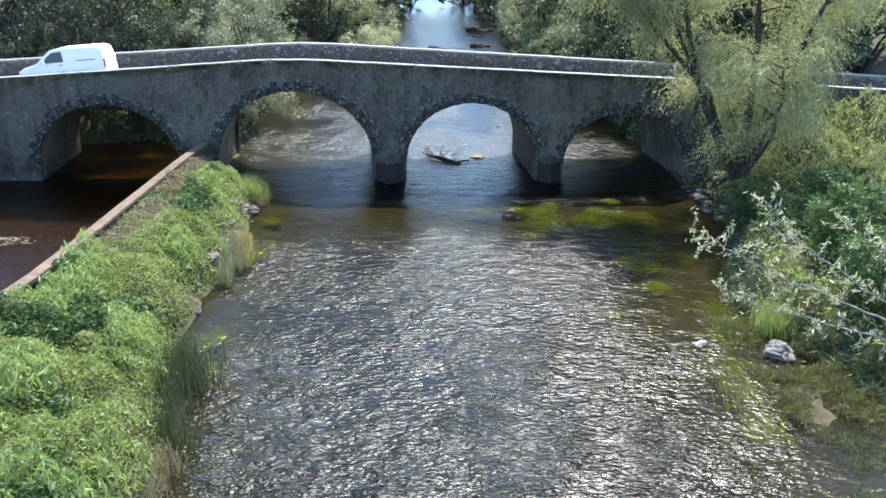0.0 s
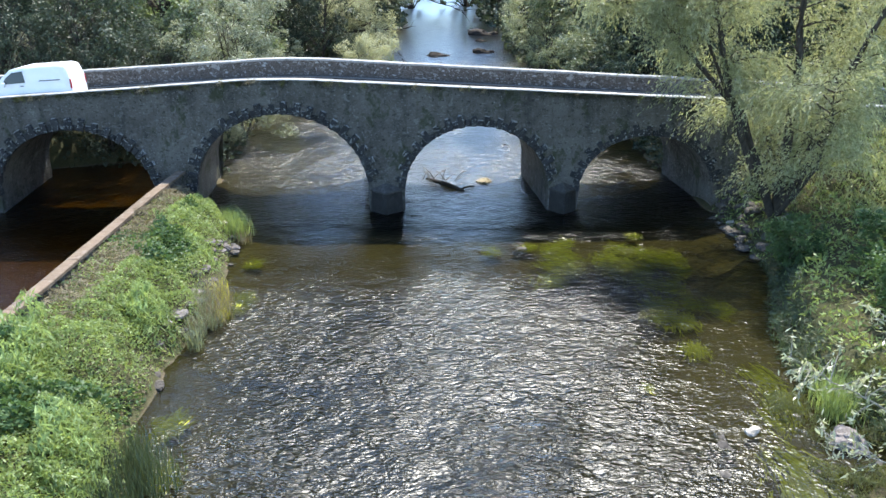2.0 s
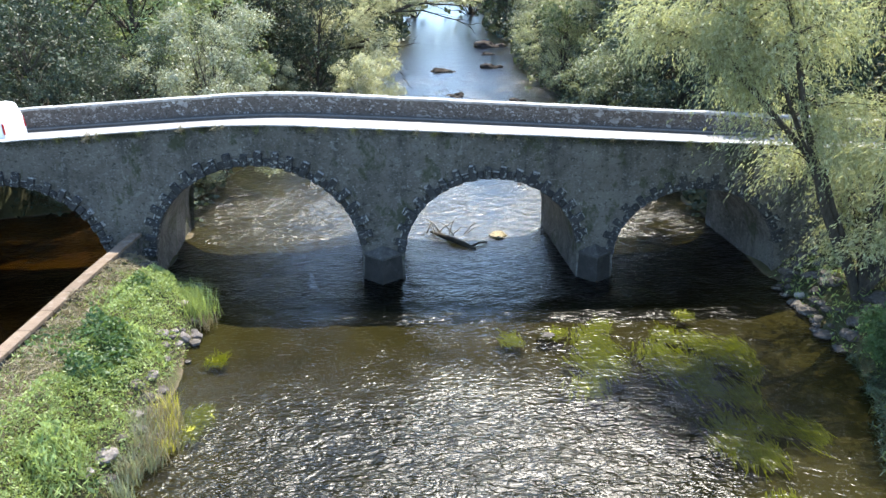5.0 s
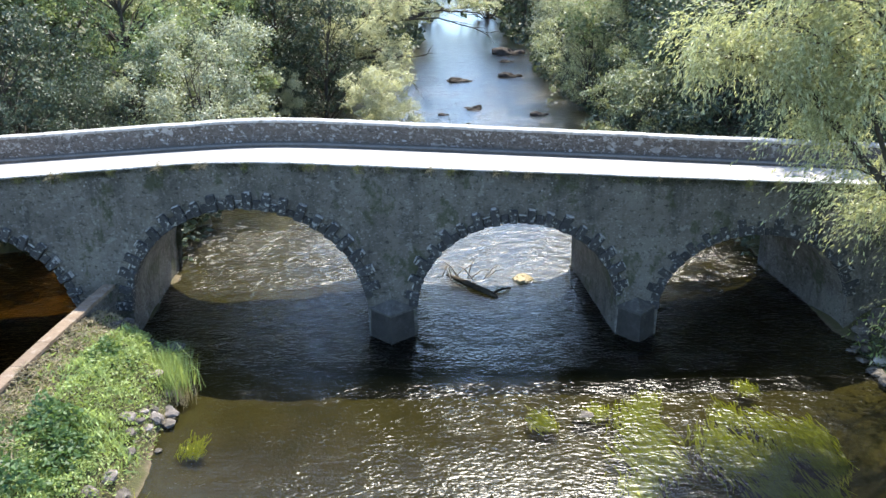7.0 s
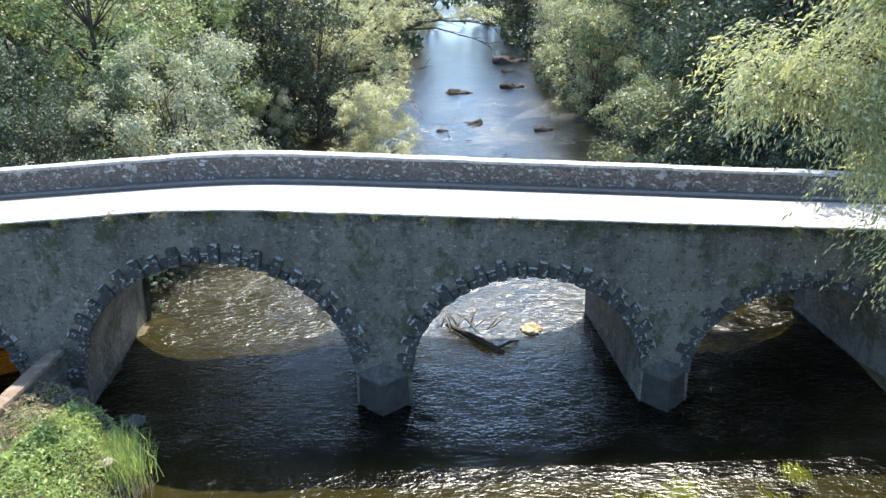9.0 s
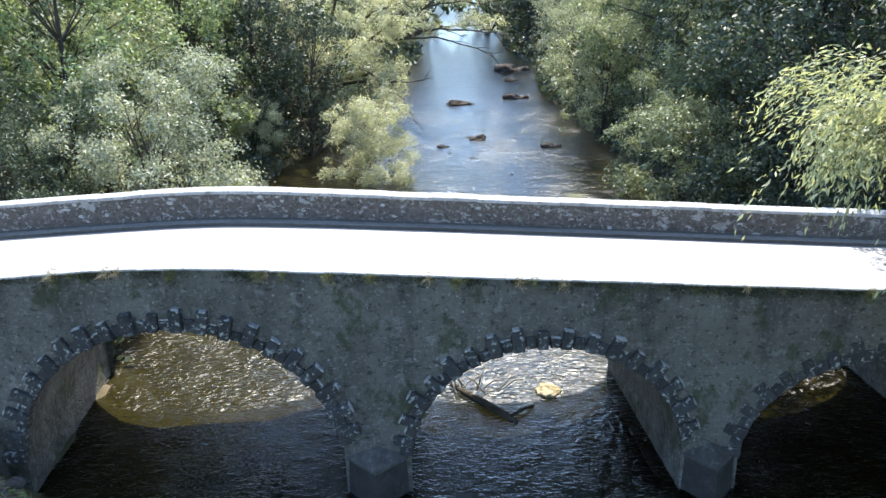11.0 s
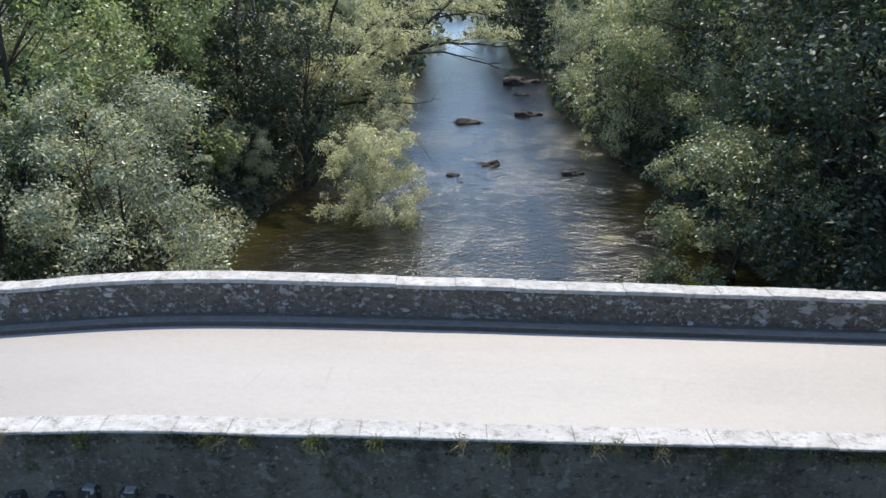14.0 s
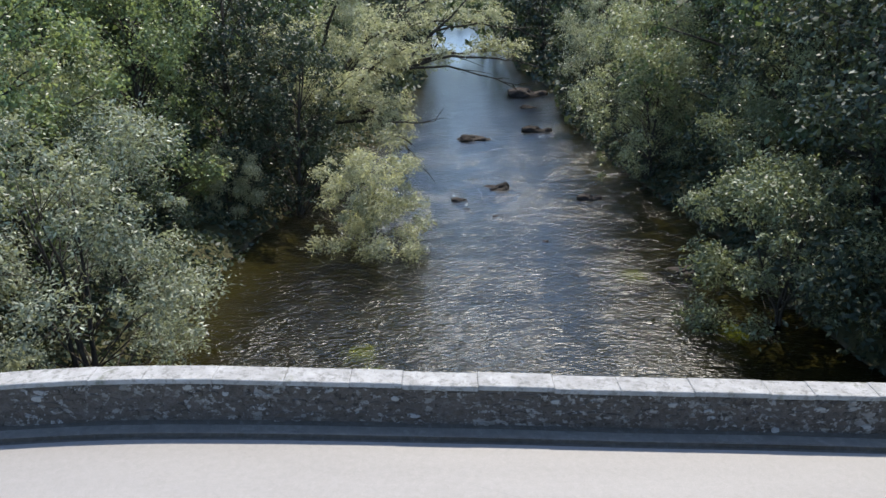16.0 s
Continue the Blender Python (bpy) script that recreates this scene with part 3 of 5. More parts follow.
def build_voussoirs():
    """Arch rings of long and short stones by turns, standing proud of the harling."""
    rng = random.Random(8)
    kinds = [box_mesh("voussoir", w, 0.34, h, 0.025) for w, h in ((0.255, 0.25), (0.26, 0.31), (0.25, 0.46), (0.29, 0.56))]
    for me in kinds:
        me.materials.append(M_VOUSS)
    # Pale slivers on upper ends paint the sky-lit tops, part lichen crust.
    caps = [box_mesh("mortar_cap", w, 0.17, 0.045, 0.015) for w in (0.16, 0.22, 0.26)]
    for me in caps:
        me.materials.append(M_LIT_TOP)
    for c, w, z0, r in ARCHES:
        steps = 400
        pts = [(c + w * math.cos(math.pi * i / steps), z0 + r * math.sin(math.pi * i / steps)) for i in range(steps + 1)]
        acc, target, k = 0.0, 0.5, 0
        for i in range(1, steps + 1):
            acc += math.dist(pts[i], pts[i - 1])
            if acc < target:
                continue
            target += 0.27
            k += 1
            t = math.pi * i / steps
            nx, nz = math.cos(t) / w, math.sin(t) / r
            ln = math.hypot(nx, nz)
            nx, nz = nx / ln, nz / ln
            long_one = k % 2 == 0
            me = kinds[(2 if long_one else 0) + rng.randint(0, 1)]
            h = max(p.co.z for p in me.vertices)
            x, z = pts[i][0] + nx * (h - 0.03), pts[i][1] + nz * (h - 0.03)
            proud = (0.14 if long_one else 0.045) + rng.uniform(-0.025, 0.025)
            ob = part("voussoir", me, None, bridge)
            if c > 5:
                proud *= 0.3
            elif nz > 0.25 and rng.random() < (0.75 if long_one else 0.4):
                cap = part("mortar_cap", caps[rng.randint(0, 2)], None, bridge)
                cap.matrix_basis = pose(pts[i][0] + nx * (2 * h - 0.022), FACE + 0.02 - proud + 0.06, pts[i][1] + nz * (2 * h - 0.022), rng.uniform(-8, 4), math.degrees(math.atan2(nx, nz)) + rng.uniform(-6, 6), rng.uniform(-4, 4))
            ob.matrix_basis = pose(x, FACE + 0.15 - proud, z, rng.uniform(-4, 4), math.degrees(math.atan2(nx, nz)) + rng.uniform(-5, 5), rng.uniform(-4, 4))


build_voussoirs()


def build_cutwaters():
    for xa, xb, tip in ((-3.50, -1.98, 39.36), (4.74, 6.02, 39.34)):
        m = (xa + xb) / 2
        for face, sgn, point in ((FACE, 1, tip), (BACK, -1, BACK + 0.7)):
            sk = SKEW * (face - FACE)

            def ring(z, g):
                return [(xa - g + sk, face + 0.05 * sgn, z), (m + sk, point - g * sgn, z), (xb + g + sk, face + 0.05 * sgn, z)]

            def prism(levels, top=None):
                vs, fs = [], []
                for z, g in levels:
                    vs += ring(z, g)
                for k in range(0, 3 * (len(levels) - 1), 3):
                    fs += [(k, k + 1, k + 4, k + 3), (k + 1, k + 2, k + 5, k + 4)]
                k = 3 * (len(levels) - 1)
                if top:
                    vs.append(top)
                    fs += [(k, k + 1, k + 3), (k + 1, k + 2, k + 3)]
                else:
                    fs.append((k, k + 1, k + 2))
                return vs, ([tuple(reversed(f)) for f in fs] if sgn < 0 else fs)

            vs, fs = prism([(-1.0, 0.05), (0.30, 0.03), (0.98, 0.0)])
            base = part("cutwater", mesh_of("cutwater", vs, fs), M_CUT, bridge, "pointed dark stone cutwater")
            vs, fs = prism([(0.975, 0.0), (0.98, 0.06), (1.05, 0.06), (1.06, 0.03)], (m + sk, face + 0.02 * sgn, 1.36))
            part("cap", mesh_of("cap", vs, fs), M_CAP, base, "sloping mortar cap")


M_CAP = stone("cutwater_cap", (0.035, 0.033, 0.029), (0.080, 0.076, 0.068), 0.06, 5.0)
M_CUT = stone("cutwater_stone", (0.018, 0.017, 0.015), (0.042, 0.039, 0.034), 0.02, 2.5)
build_cutwaters()


def strip(name, rows, material, label):
    """A long strip along the bridge from (offset from the far face, height over the road's edge) rows."""
    vs, fs = [], []
    xx = np.arange(-40, 40.1, 0.5)
    n = len(rows)
    for x in xx:
        w = 0.025 * noise.noise((x * 0.4, 0, 9))
        for k, (dy, dz) in enumerate(rows):
            vs.append((x, BACK - dy + (w if k < n - 1 else 0), road_z(x) - 0.05 + dz))
    for i in range(len(xx) - 1):
        for k in range(n - 1):
            a = i * n + k
            fs.append((a, a + n, a + n + 1, a + 1))
    tagged(part(name, mesh_of(name, vs, fs), material, None), label, "kerb", kind="structure")


M_KERB = stone("kerb_concrete", (0.13, 0.12, 0.105), (0.22, 0.20, 0.175), 0.06, 4.0)
# Dirt tone also carries the shade along parapet foot and kerb face.
M_SHADED_DIRT = stone("shaded_dirt", (0.075, 0.066, 0.055), (0.135, 0.120, 0.102), 0.05, 7.0)
strip("kerb", [(0.80, 0.10), (0.79, 0.112), (0.56, 0.125), (0.555, 0.10)], M_KERB, "low grey concrete kerb along the parapet foot")
strip("gutter", [(0.93, -0.03), (0.90, 0.012), (0.802, 0.015), (0.80, 0.10)], M_SHADED_DIRT, "dirty gutter and kerb face beside the asphalt, darkened for shade")
strip("dirt_strip", [(0.555, 0.10), (0.52, 0.135), (0.455, 0.16)], M_SHADED_DIRT, "contact shade and soil painted along the parapet foot")


# ---------------------------------------------------------------- mill race wall
def build_race_wall():
    wall = tagged(new("retaining_wall"), "low mill race wall with a flat buff capping", "wall")
    line = [(-12.05, 39.98), (-12.25, 36.0), (-12.45, 27.0), (-12.62, 22.2), (-13.05, 19.0), (-13.7, 15.0), (-15, 6), (-16, -30)]
    def at(y):
        return lerp_table(-y, [(-q[1], q[0]) for q in line])
    vs, fs = [], []
    yy = np.arange(39.98, -30, -0.5)
    for y in yy:
        x = at(y)
        vs += [(x - 0.13, y, -1.1), (x - 0.13, y, 1.88), (x + 0.17, y, 1.88), (x + 0.19, y, -1.1)]
    for i in range(len(yy) - 1):
        for k in range(3):
            a = i * 4 + k
            fs.append((a, a + 4, a + 5, a + 1))
    part("body", mesh_of("body", vs, fs), M_HARL, wall)
    rng = random.Random(2)
    y = 39.9
    while y > 0:
        ln = rng.uniform(0.9, 1.7)
        x, x2 = at(y), at(y - ln)
        me = box_mesh("capping_slab", 0.40, math.dist((x, y), (x2, y - ln)) - 0.008, 0.13, 0.015)
        ob = part("capping_slab", me, M_CONC, wall)
        ob.matrix_basis = pose((x + x2) / 2 + 0.02, y - ln / 2, 1.945 + rng.uniform(-0.006, 0.006), 0, 0, -math.degrees(math.atan2(x2 - x, -ln)) + 180)
        y -= ln


build_race_wall()


# ---------------------------------------------------------------- trees
def lump_leaves(rng, lumps, per, length, width, flat=0.75, sag=0.0):
    """Leaves on sprays that grow out of rounded lumps (x, y, z, radius), so that the outline is ragged and gaps stay open."""
    L = np.array(lumps)
    each = 11
    n = np.maximum(3, (per / each * (L[:, 3] / L[:, 3].mean()) ** 2).astype(int))
    c = np.repeat(L, n, axis=0)
    d = rng.normal(size=(len(c), 3)) + np.array([0, 0, 0.3])
    d /= np.linalg.norm(d, axis=1)[:, None]
    r = c[:, 3:4]
    root = c[:, :3] + d * r * (0.25 + 0.45 * rng.random((len(c), 1))) * np.array([1, 1, flat])
    way = d + 0.45 * rng.normal(size=d.shape) + np.array([0, 0, 0.35 - sag])
    way /= np.linalg.norm(way, axis=1)[:, None]
    reach = r * rng.uniform(0.30, 0.78, size=(len(c), 1))
    P, A, N = [], [], []
    for k in range(each):
        f = (k + rng.random((len(c), 1))) / each
        q = root + way * reach * f + rng.normal(size=d.shape) * r * 0.13
        q[:, 2] -= (sag * reach * f * f)[:, 0]
        P.append(q)
        A.append(way + 0.7 * rng.normal(size=d.shape) - np.array([0, 0, 0.3 + sag]) * f)
        N.append(0.6 * d + 0.7 * rng.normal(size=d.shape) + np.array([0, 0, 0.5]))
    p, a, nrm = np.concatenate(P), np.concatenate(A), np.concatenate(N)
    nrm /= np.linalg.norm(nrm, axis=1)[:, None]
    a -= (a * nrm).sum(1)[:, None] * nrm
    a /= np.linalg.norm(a, axis=1)[:, None] + 1e-9
    b = np.cross(nrm, a)
    s = rng.uniform(0.6, 1.35, size=(len(p), 1))
    a, b = a * length * s * 0.5, b * width * s * 0.5
    return np.stack([p - a, p + b - a * 0.15, p + a, p - b - a * 0.15], axis=1)


def grow(seed, height, radius, lumps, per, length, width, material, low=0.02, stems=1, blob=0.215, sag=0.0, lean=(0, 0), squash=1.0, name="tree"):
    """One tree: an Empty with a branching trunk and a crown of leafy lumps, standing at the origin."""
    rnd, rng = random.Random(seed), np.random.default_rng(seed)
    thing = new(name)
    spots = []
    for k in range(lumps):
        f = (k + 0.5) / lumps
        z = height * (low + (1 - low) * f ** 0.85)
        u = (z / height - low) / (1 - low)
        prof = math.sqrt(max(0.05, 1 - (abs(u - 0.42) / 0.64) ** 2.2))
        az = k * 2.39996 + rnd.uniform(-0.4, 0.4)
        rr = radius * prof * rnd.uniform(0.12, 1.1) ** 0.6
        spots.append((math.cos(az) * rr + lean[0] * u, math.sin(az) * rr * squash + lean[1] * u, min(z, height * 0.97), radius * blob * rnd.choice((0.5, 0.7, 0.95, 1.2, 1.4))))
    tv, tf = [], []
    for s in range(stems):
        off = Vector((rnd.uniform(-1, 1), rnd.uniform(-1, 1), 0)) * (0.3 * (stems > 1))
        tilt = Vector((rnd.uniform(-1, 1), rnd.uniform(-1, 1), 0)) * radius * (0.35 if stems > 1 else 0.1)
        pts = [off + (tilt + Vector((lean[0], lean[1], 0)) * 0.7) * (i / 6) ** 1.3 + Vector((rnd.uniform(-1, 1), rnd.uniform(-1, 1), 0)) * 0.1 * (i > 0) + Vector((0, 0, height * 0.86 * i / 6 - 0.3 * (i == 0))) for i in range(7)]
        r0 = height * 0.02 / math.sqrt(stems)
        tube(tv, tf, pts, [r0 * (1.3 if i == 0 else 1) * (1 - 0.88 * i / 6) for i in range(7)], 7)
        for q in spots[s::stems]:
            q = Vector(q[:3])
            i = min(5, max(0, int((q.z / (height * 0.86)) * 6 - 1)))
            o = pts[i]
            mid = o.lerp(q, 0.5) + Vector((0, 0, 0.12 * (q - o).length))
            r1 = r0 * 0.38 * (1 - i / 8)
            tube(tv, tf, [o, mid, q], [r1, r1 * 0.6, r1 * 0.15], 5)
    part("trunk", mesh_of("trunk", tv, tf, True), M_BARK, thing)
    part("crown", quads_mesh("crown", lump_leaves(rng, spots, per, length, width, 0.66, sag)), material, thing)
    return thing


def plant(proto, spots, label, category="tree", group=""):
    """Stands copies of a tree at (x, y, scale, turn); the first spot takes the tree itself."""
    for i, (x, y, s, turn) in enumerate(spots):
        m = pose(x, y, max(-0.3, ground_z(x, y)) - 0.05, 0, 0, turn) @ Matrix.Diagonal((s, s, s * (0.94 + 0.12 * ((i * 7) % 5) / 4), 1))
        ob = proto if i == 0 else copy_thing(proto, pose(0, 0, 0))
        ob.matrix_basis = m
        tagged(ob, label, category, group)


ash = grow(11, 14.0, 5.0, 64, 225, 0.21, 0.11, M_LEAF_A, 0.03)
maple = grow(41, 13.5, 5.0, 60, 400, 0.19, 0.105, M_LEAF_H, 0.03)
ash2 = grow(21, 14.5, 5.6, 60, 115, 0.40, 0.21, M_LEAF_A, 0.05)
sallow = grow(12, 8.6, 4.0, 60, 470, 0.145, 0.056, M_LEAF_B, 0.02, 3, 0.205)
alder = grow(13, 12.5, 4.6, 62, 155, 0.24, 0.13, M_LEAF_D, 0.02, 2)
young_alder = grow(33, 11.0, 4.4, 64, 165, 0.185, 0.088, M_LEAF_D, 0.02, 3, 0.20)
green = grow(15, 9.5, 4.2, 58, 250, 0.20, 0.08, M_LEAF_G, 0.02, 2, 0.21, 0.5)
far_ash = grow(23, 14.5, 5.6, 50, 62, 0.62, 0.34, M_LEAF_A, 0.05)
far_alder = grow(24, 12.0, 4.6, 46, 70, 0.52, 0.28, M_LEAF_D, 0.02, 2)
bush = grow(14, 4.9, 2.6, 50, 460, 0.125, 0.046, M_LEAF_F, 0.04, 4, 0.22, 0.3, name="bush")
green_bush = grow(17, 5.0, 2.8, 48, 340, 0.135, 0.054, M_LEAF_I, 0.04, 4, 0.22, 0.3, name="bush")
shrub = grow(16, 2.6, 1.7, 30, 200, 0.16, 0.075, M_LEAF_E, 0.0, 4, 0.3, name="shrub")
plant(maple, [(-19.2, 62.0, 1.05, 0), (-16.8, 72.5, 0.9, 120)], "broad leafy maple with bright yellow-green leaves", group="bank trees")
plant(ash, [(-21.0, 74, 1.2, 200), (-26, 68, 1.45, 30), (19.5, 66.5, 1.7, 60), (17.5, 81, 1.6, 250), (18, 95, 1.5, 20)], "tall broadleaf tree with dark green leaves on the wooded bank", group="bank trees")
plant(ash2, [(-16, 93, 1.0, 0), (-20, 81, 1.1, 50), (-27, 88, 1.2, 120), (-34, 76, 1.3, 300), (-31, 102, 1.2, 10), (27, 88, 1.7, 30), (35, 72, 1.8, 60)], "tall leafy tree in the dense riverside wood", group="bank trees")
plant(sallow, [(-13.0, 55.6, 1.08, 0), (-11.0, 101, 1.0, 290), (11.2, 99, 1.0, 20)], "grey-green sallow with pale leaves on the bank", group="sallows")
plant(alder, [(14.8, 73.5, 1.0, 0), (-20.0, 51.4, 0.7, 240), (-24.5, 52.0, 0.75, 300), (-27.5, 57, 1.1, 10), (-10.4, 77.0, 0.8, 95), (13.8, 92, 0.95, 190), (-14.2, 78, 1.0, 130), (-13.6, 85.5, 0.95, 220)], "dark bushy alder with blue-green leaves by the river", group="alders")
# Small alders near y 49.5 on the left are added to shade the race.
# Those at x -20.6 and -23.8 stand in for shade below the maple.
plant(young_alder, [(15.4, 55.0, 1.45, 15), (15.6, 61.5, 1.4, 75), (19.5, 54.6, 1.0, 190), (15.4, 51.6, 1.15, 30), (14.4, 49.4, 0.6, 150), (16.5, 67, 1.0, 240), (-17.6, 56.0, 0.55, 110), (-14.6, 62.5, 0.6, 20), (-17.0, 51.0, 0.55, 200), (-14.9, 49.6, 0.5, 60), (-18.8, 49.4, 0.58, 140), (-22.0, 49.6, 0.6, 320), (-20.6, 56.4, 0.62, 75), (-23.8, 57.0, 0.66, 250)], "dark bushy alder with small leaves by the river", group="alders")
plant(green, [(11.2, 86.5, 1.0, 0), (10.2, 81.5, 0.85, 70), (15.8, 71, 1.1, 200), (-18.5, 66, 0.95, 140)], "light green willow drooping over the bank", group="willows")
plant(bush, [(-5.6, 70.2, 1.12, 0), (-13.2, 73.5, 0.7, 260), (-13.6, 51.6, 0.6, 60)], "round pale sallow bush at the water's edge", "bush")
plant(green_bush, [(10.2, 61.0, 1.3, 50), (12.9, 69.5, 1.1, 130)], "rounded light green bush overhanging the river", "bush")
plant(far_ash, [(-33, 62, 1.45, 140), (25, 60, 1.6, 170), (26, 74, 1.75, 300), (32, 62, 1.8, 100), (-13.5, 108, 1.0, 190), (-20, 118, 1.1, 240), (-4.5, 166, 1.25, 120), (6.2, 172, 1.3, 200), (-13, 138, 1.1, 70), (-19, 158, 1.2, 150), (18, 110, 1.05, 100), (27, 106, 1.2, 200), (16.5, 130, 1.1, 280), (18, 152, 1.1, 340), (-15, 200, 1.0, 90), (-3, 272, 0.9, 0), (16, 200, 1.0, 210), (25, 180, 1.2, 45), (-26, 185, 1.2, 33), (10, 268, 0.9, 60), (-14, 235, 1.0, 10), (15, 232, 1.0, 70)], "tall leafy tree in the distant riverside wood", group="distant trees")
plant(far_alder, [(0.5, 236, 0.75, 0), (7, 240, 0.85, 40), (-6, 240, 0.85, 90), (-8.6, 122, 0.72, 160), (13.0, 117, 0.92, 10), (-10.8, 115, 0.87, 20), (-7.4, 133, 1.0, 310), (9.8, 134, 1.05, 200), (-8.8, 150, 1.0, 0), (9.8, 147, 1.1, 140), (-11.5, 168, 1.1, 30), (11.2, 172, 1.1, 60), (-13, 215, 0.92, 0), (12.5, 214, 0.92, 80), (3, 262, 0.74, 30), (-9, 258, 0.83, 200), (12.5, 190, 0.83, 120), (-13, 188, 0.83, 10), (10.2, 108, 0.61, 200), (-7.4, 140, 0.65, 40)], "bushy alder on the distant river bank", group="distant trees")


# ---------------------------------------------------------------- willows built on their own limbs
def strands(rng, starts, count, span, step, length, width):
    """Hanging twigs with narrow leaves: from the starts (x, y, z, out_x, out_y)."""
    S = np.array(starts)
    odds = rng.random(len(S)) ** 2.2
    pick = rng.choice(len(S), size=count, p=odds / odds.sum())
    o = S[pick, :3] + rng.normal(scale=(0.30, 0.30, 0.25), size=(count, 3))
    out = S[pick, 3:5] + rng.normal(scale=0.40, size=(count, 2))
    ln = rng.uniform(0.5, 1.0, size=count) * span
    n = int(span / step)
    pts, dirs = [], []
    for k in range(n):
        f = k / n
        alive = ln > f * span
        s = f * span
        q = o + np.stack([out[:, 0] * (0.55 * s), out[:, 1] * (0.55 * s), 0.25 * s - 0.42 * s * s + 0 * ln], axis=1)
        d = np.stack([out[:, 0] * 0.6, out[:, 1] * 0.6, 0.25 - 0.9 * s + 0 * ln], axis=1)
        for _ in range(2):
            pts.append((q + rng.normal(scale=0.05, size=q.shape))[alive])
            dirs.append(d[alive])
    return leaves(rng, np.concatenate(pts), length, width, 0.2, np.concatenate(dirs) + 1e-3)


def limb_tree(name, base, limbs, material, seed, count, span, step, length, width, radius, label, top_only=0.35, group="", bare=()):
    """A tree from limbs given as point lists; the outer part of each carries hanging leafy twigs."""
    rnd, rng = random.Random(seed), np.random.default_rng(seed)
    thing = tagged(new(name), label, "tree", group)
    tv, tf, starts = [], [], []
    for pts, r0 in limbs:
        path = []
        P = [Vector(base)] + [Vector(p) for p in pts]
        for i in range(len(P) - 1):
            for k in range(4):
                path.append(P[i].lerp(P[i + 1], k / 4) + Vector((rnd.uniform(-1, 1), rnd.uniform(-1, 1), rnd.uniform(-1, 1))) * 0.06 * (i + k > 0))
        path.append(P[-1])
        m = len(path)
        tube(tv, tf, path, [r0 * radius * (1 - 0.9 * i / (m - 1)) for i in range(m)], 7)
        for i in range(int(m * top_only), m):
            for _ in range(3):
                az = rnd.uniform(0, 6.28)
                reach = rnd.uniform(0.4, 2.0)
                o = path[i]
                q = o + Vector((math.cos(az) * reach, math.sin(az) * reach * 0.8, rnd.uniform(-0.1, 0.9)))
                tube(tv, tf, [o, o.lerp(q, 0.5) + Vector((0, 0, 0.15)), q], [0.035, 0.02, 0.006], 4)
                for w in (0.4, 0.7, 1.0):
                    e = o.lerp(q, w)
                    starts.append((e.x, e.y, e.z, math.cos(az), math.sin(az)))
    for pts, r0 in bare:
        P = [Vector(q) for q in pts]
        line = [a.lerp(b, k / 3) + Vector((rnd.uniform(-1, 1), rnd.uniform(-1, 1), rnd.uniform(-1, 1))) * 0.10 * (k > 0) for a, b in zip(P[:-1], P[1:]) for k in range(3)] + [P[-1]]
        m = len(line)
        tube(tv, tf, line, [r0 * (1 - 0.85 * i / (m - 1)) for i in range(m)], 6)
        for i in range(m // 3, m):
            d = (line[min(i + 1, m - 1)] - line[i - 1]).normalized()
            e = line[i] + (d + Vector((rnd.uniform(-0.7, 0.7), rnd.uniform(-0.7, 0.7), rnd.uniform(-0.7, 0.5)))) * rnd.uniform(0.5, 1.4)
            tube(tv, tf, [line[i], line[i].lerp(e, 0.5) + Vector((0, 0, 0.06)), e], [0.035, 0.022, 0.008], 4)
    part("trunk", mesh_of("trunk", tv, tf, True), M_BARK, thing)
    part("crown", quads_mesh("crown", strands(rng, starts, count, span, step, length, width)), material, thing)
    return thing


limb_tree("willow", (13.4, 35.6, 0.9), [
    ([(11.6, 35.6, 4.5), (10.3, 35.4, 8.3), (9.6, 35.6, 10.8), (9.0, 36.0, 12.2)], 1.0),
    ([(13.7, 36.0, 5.0), (13.6, 36.1, 8.5), (13.4, 36.0, 11.5), (13.0, 35.6, 14.0)], 1.3),
    ([(14.2, 34.4, 4.5), (14.7, 33.2, 8.5), (16.0, 33.0, 11.0), (17.5, 33.5, 13.0)], 0.9),
    ([(11.8, 36.0, 5.2), (9.4, 36.4, 7.6), (8.4, 36.8, 8.9), (7.2, 37.0, 9.4), (6.6, 37.2, 9.4)], 0.8),
    ([(14.6, 36.6, 4.0), (16.0, 37.6, 6.5), (18.0, 38.0, 8.6), (20.0, 37.5, 9.5)], 0.8),
    ([(13.6, 36.6, 3.0), (13.2, 37.6, 4.4), (12.6, 38.2, 5.4)], 0.5),
    ([(14.0, 34.0, 3.4), (13.6, 32.4, 5.6), (13.0, 31.4, 7.2)], 0.6),
    ([(15.0, 36.0, 5.0), (16.5, 36.4, 8.5), (17.5, 36.4, 11.5)], 0.8),
    ([(9.6, 35.9, 9.0), (8.8, 36.6, 10.0), (8.0, 37.4, 10.2)], 0.5),
], M_LEAF_C, 5, 6000, 2.1, 0.14, 0.155, 0.038, 0.18, "large willow with drooping yellow-green branches beside the bridge", 0.3)

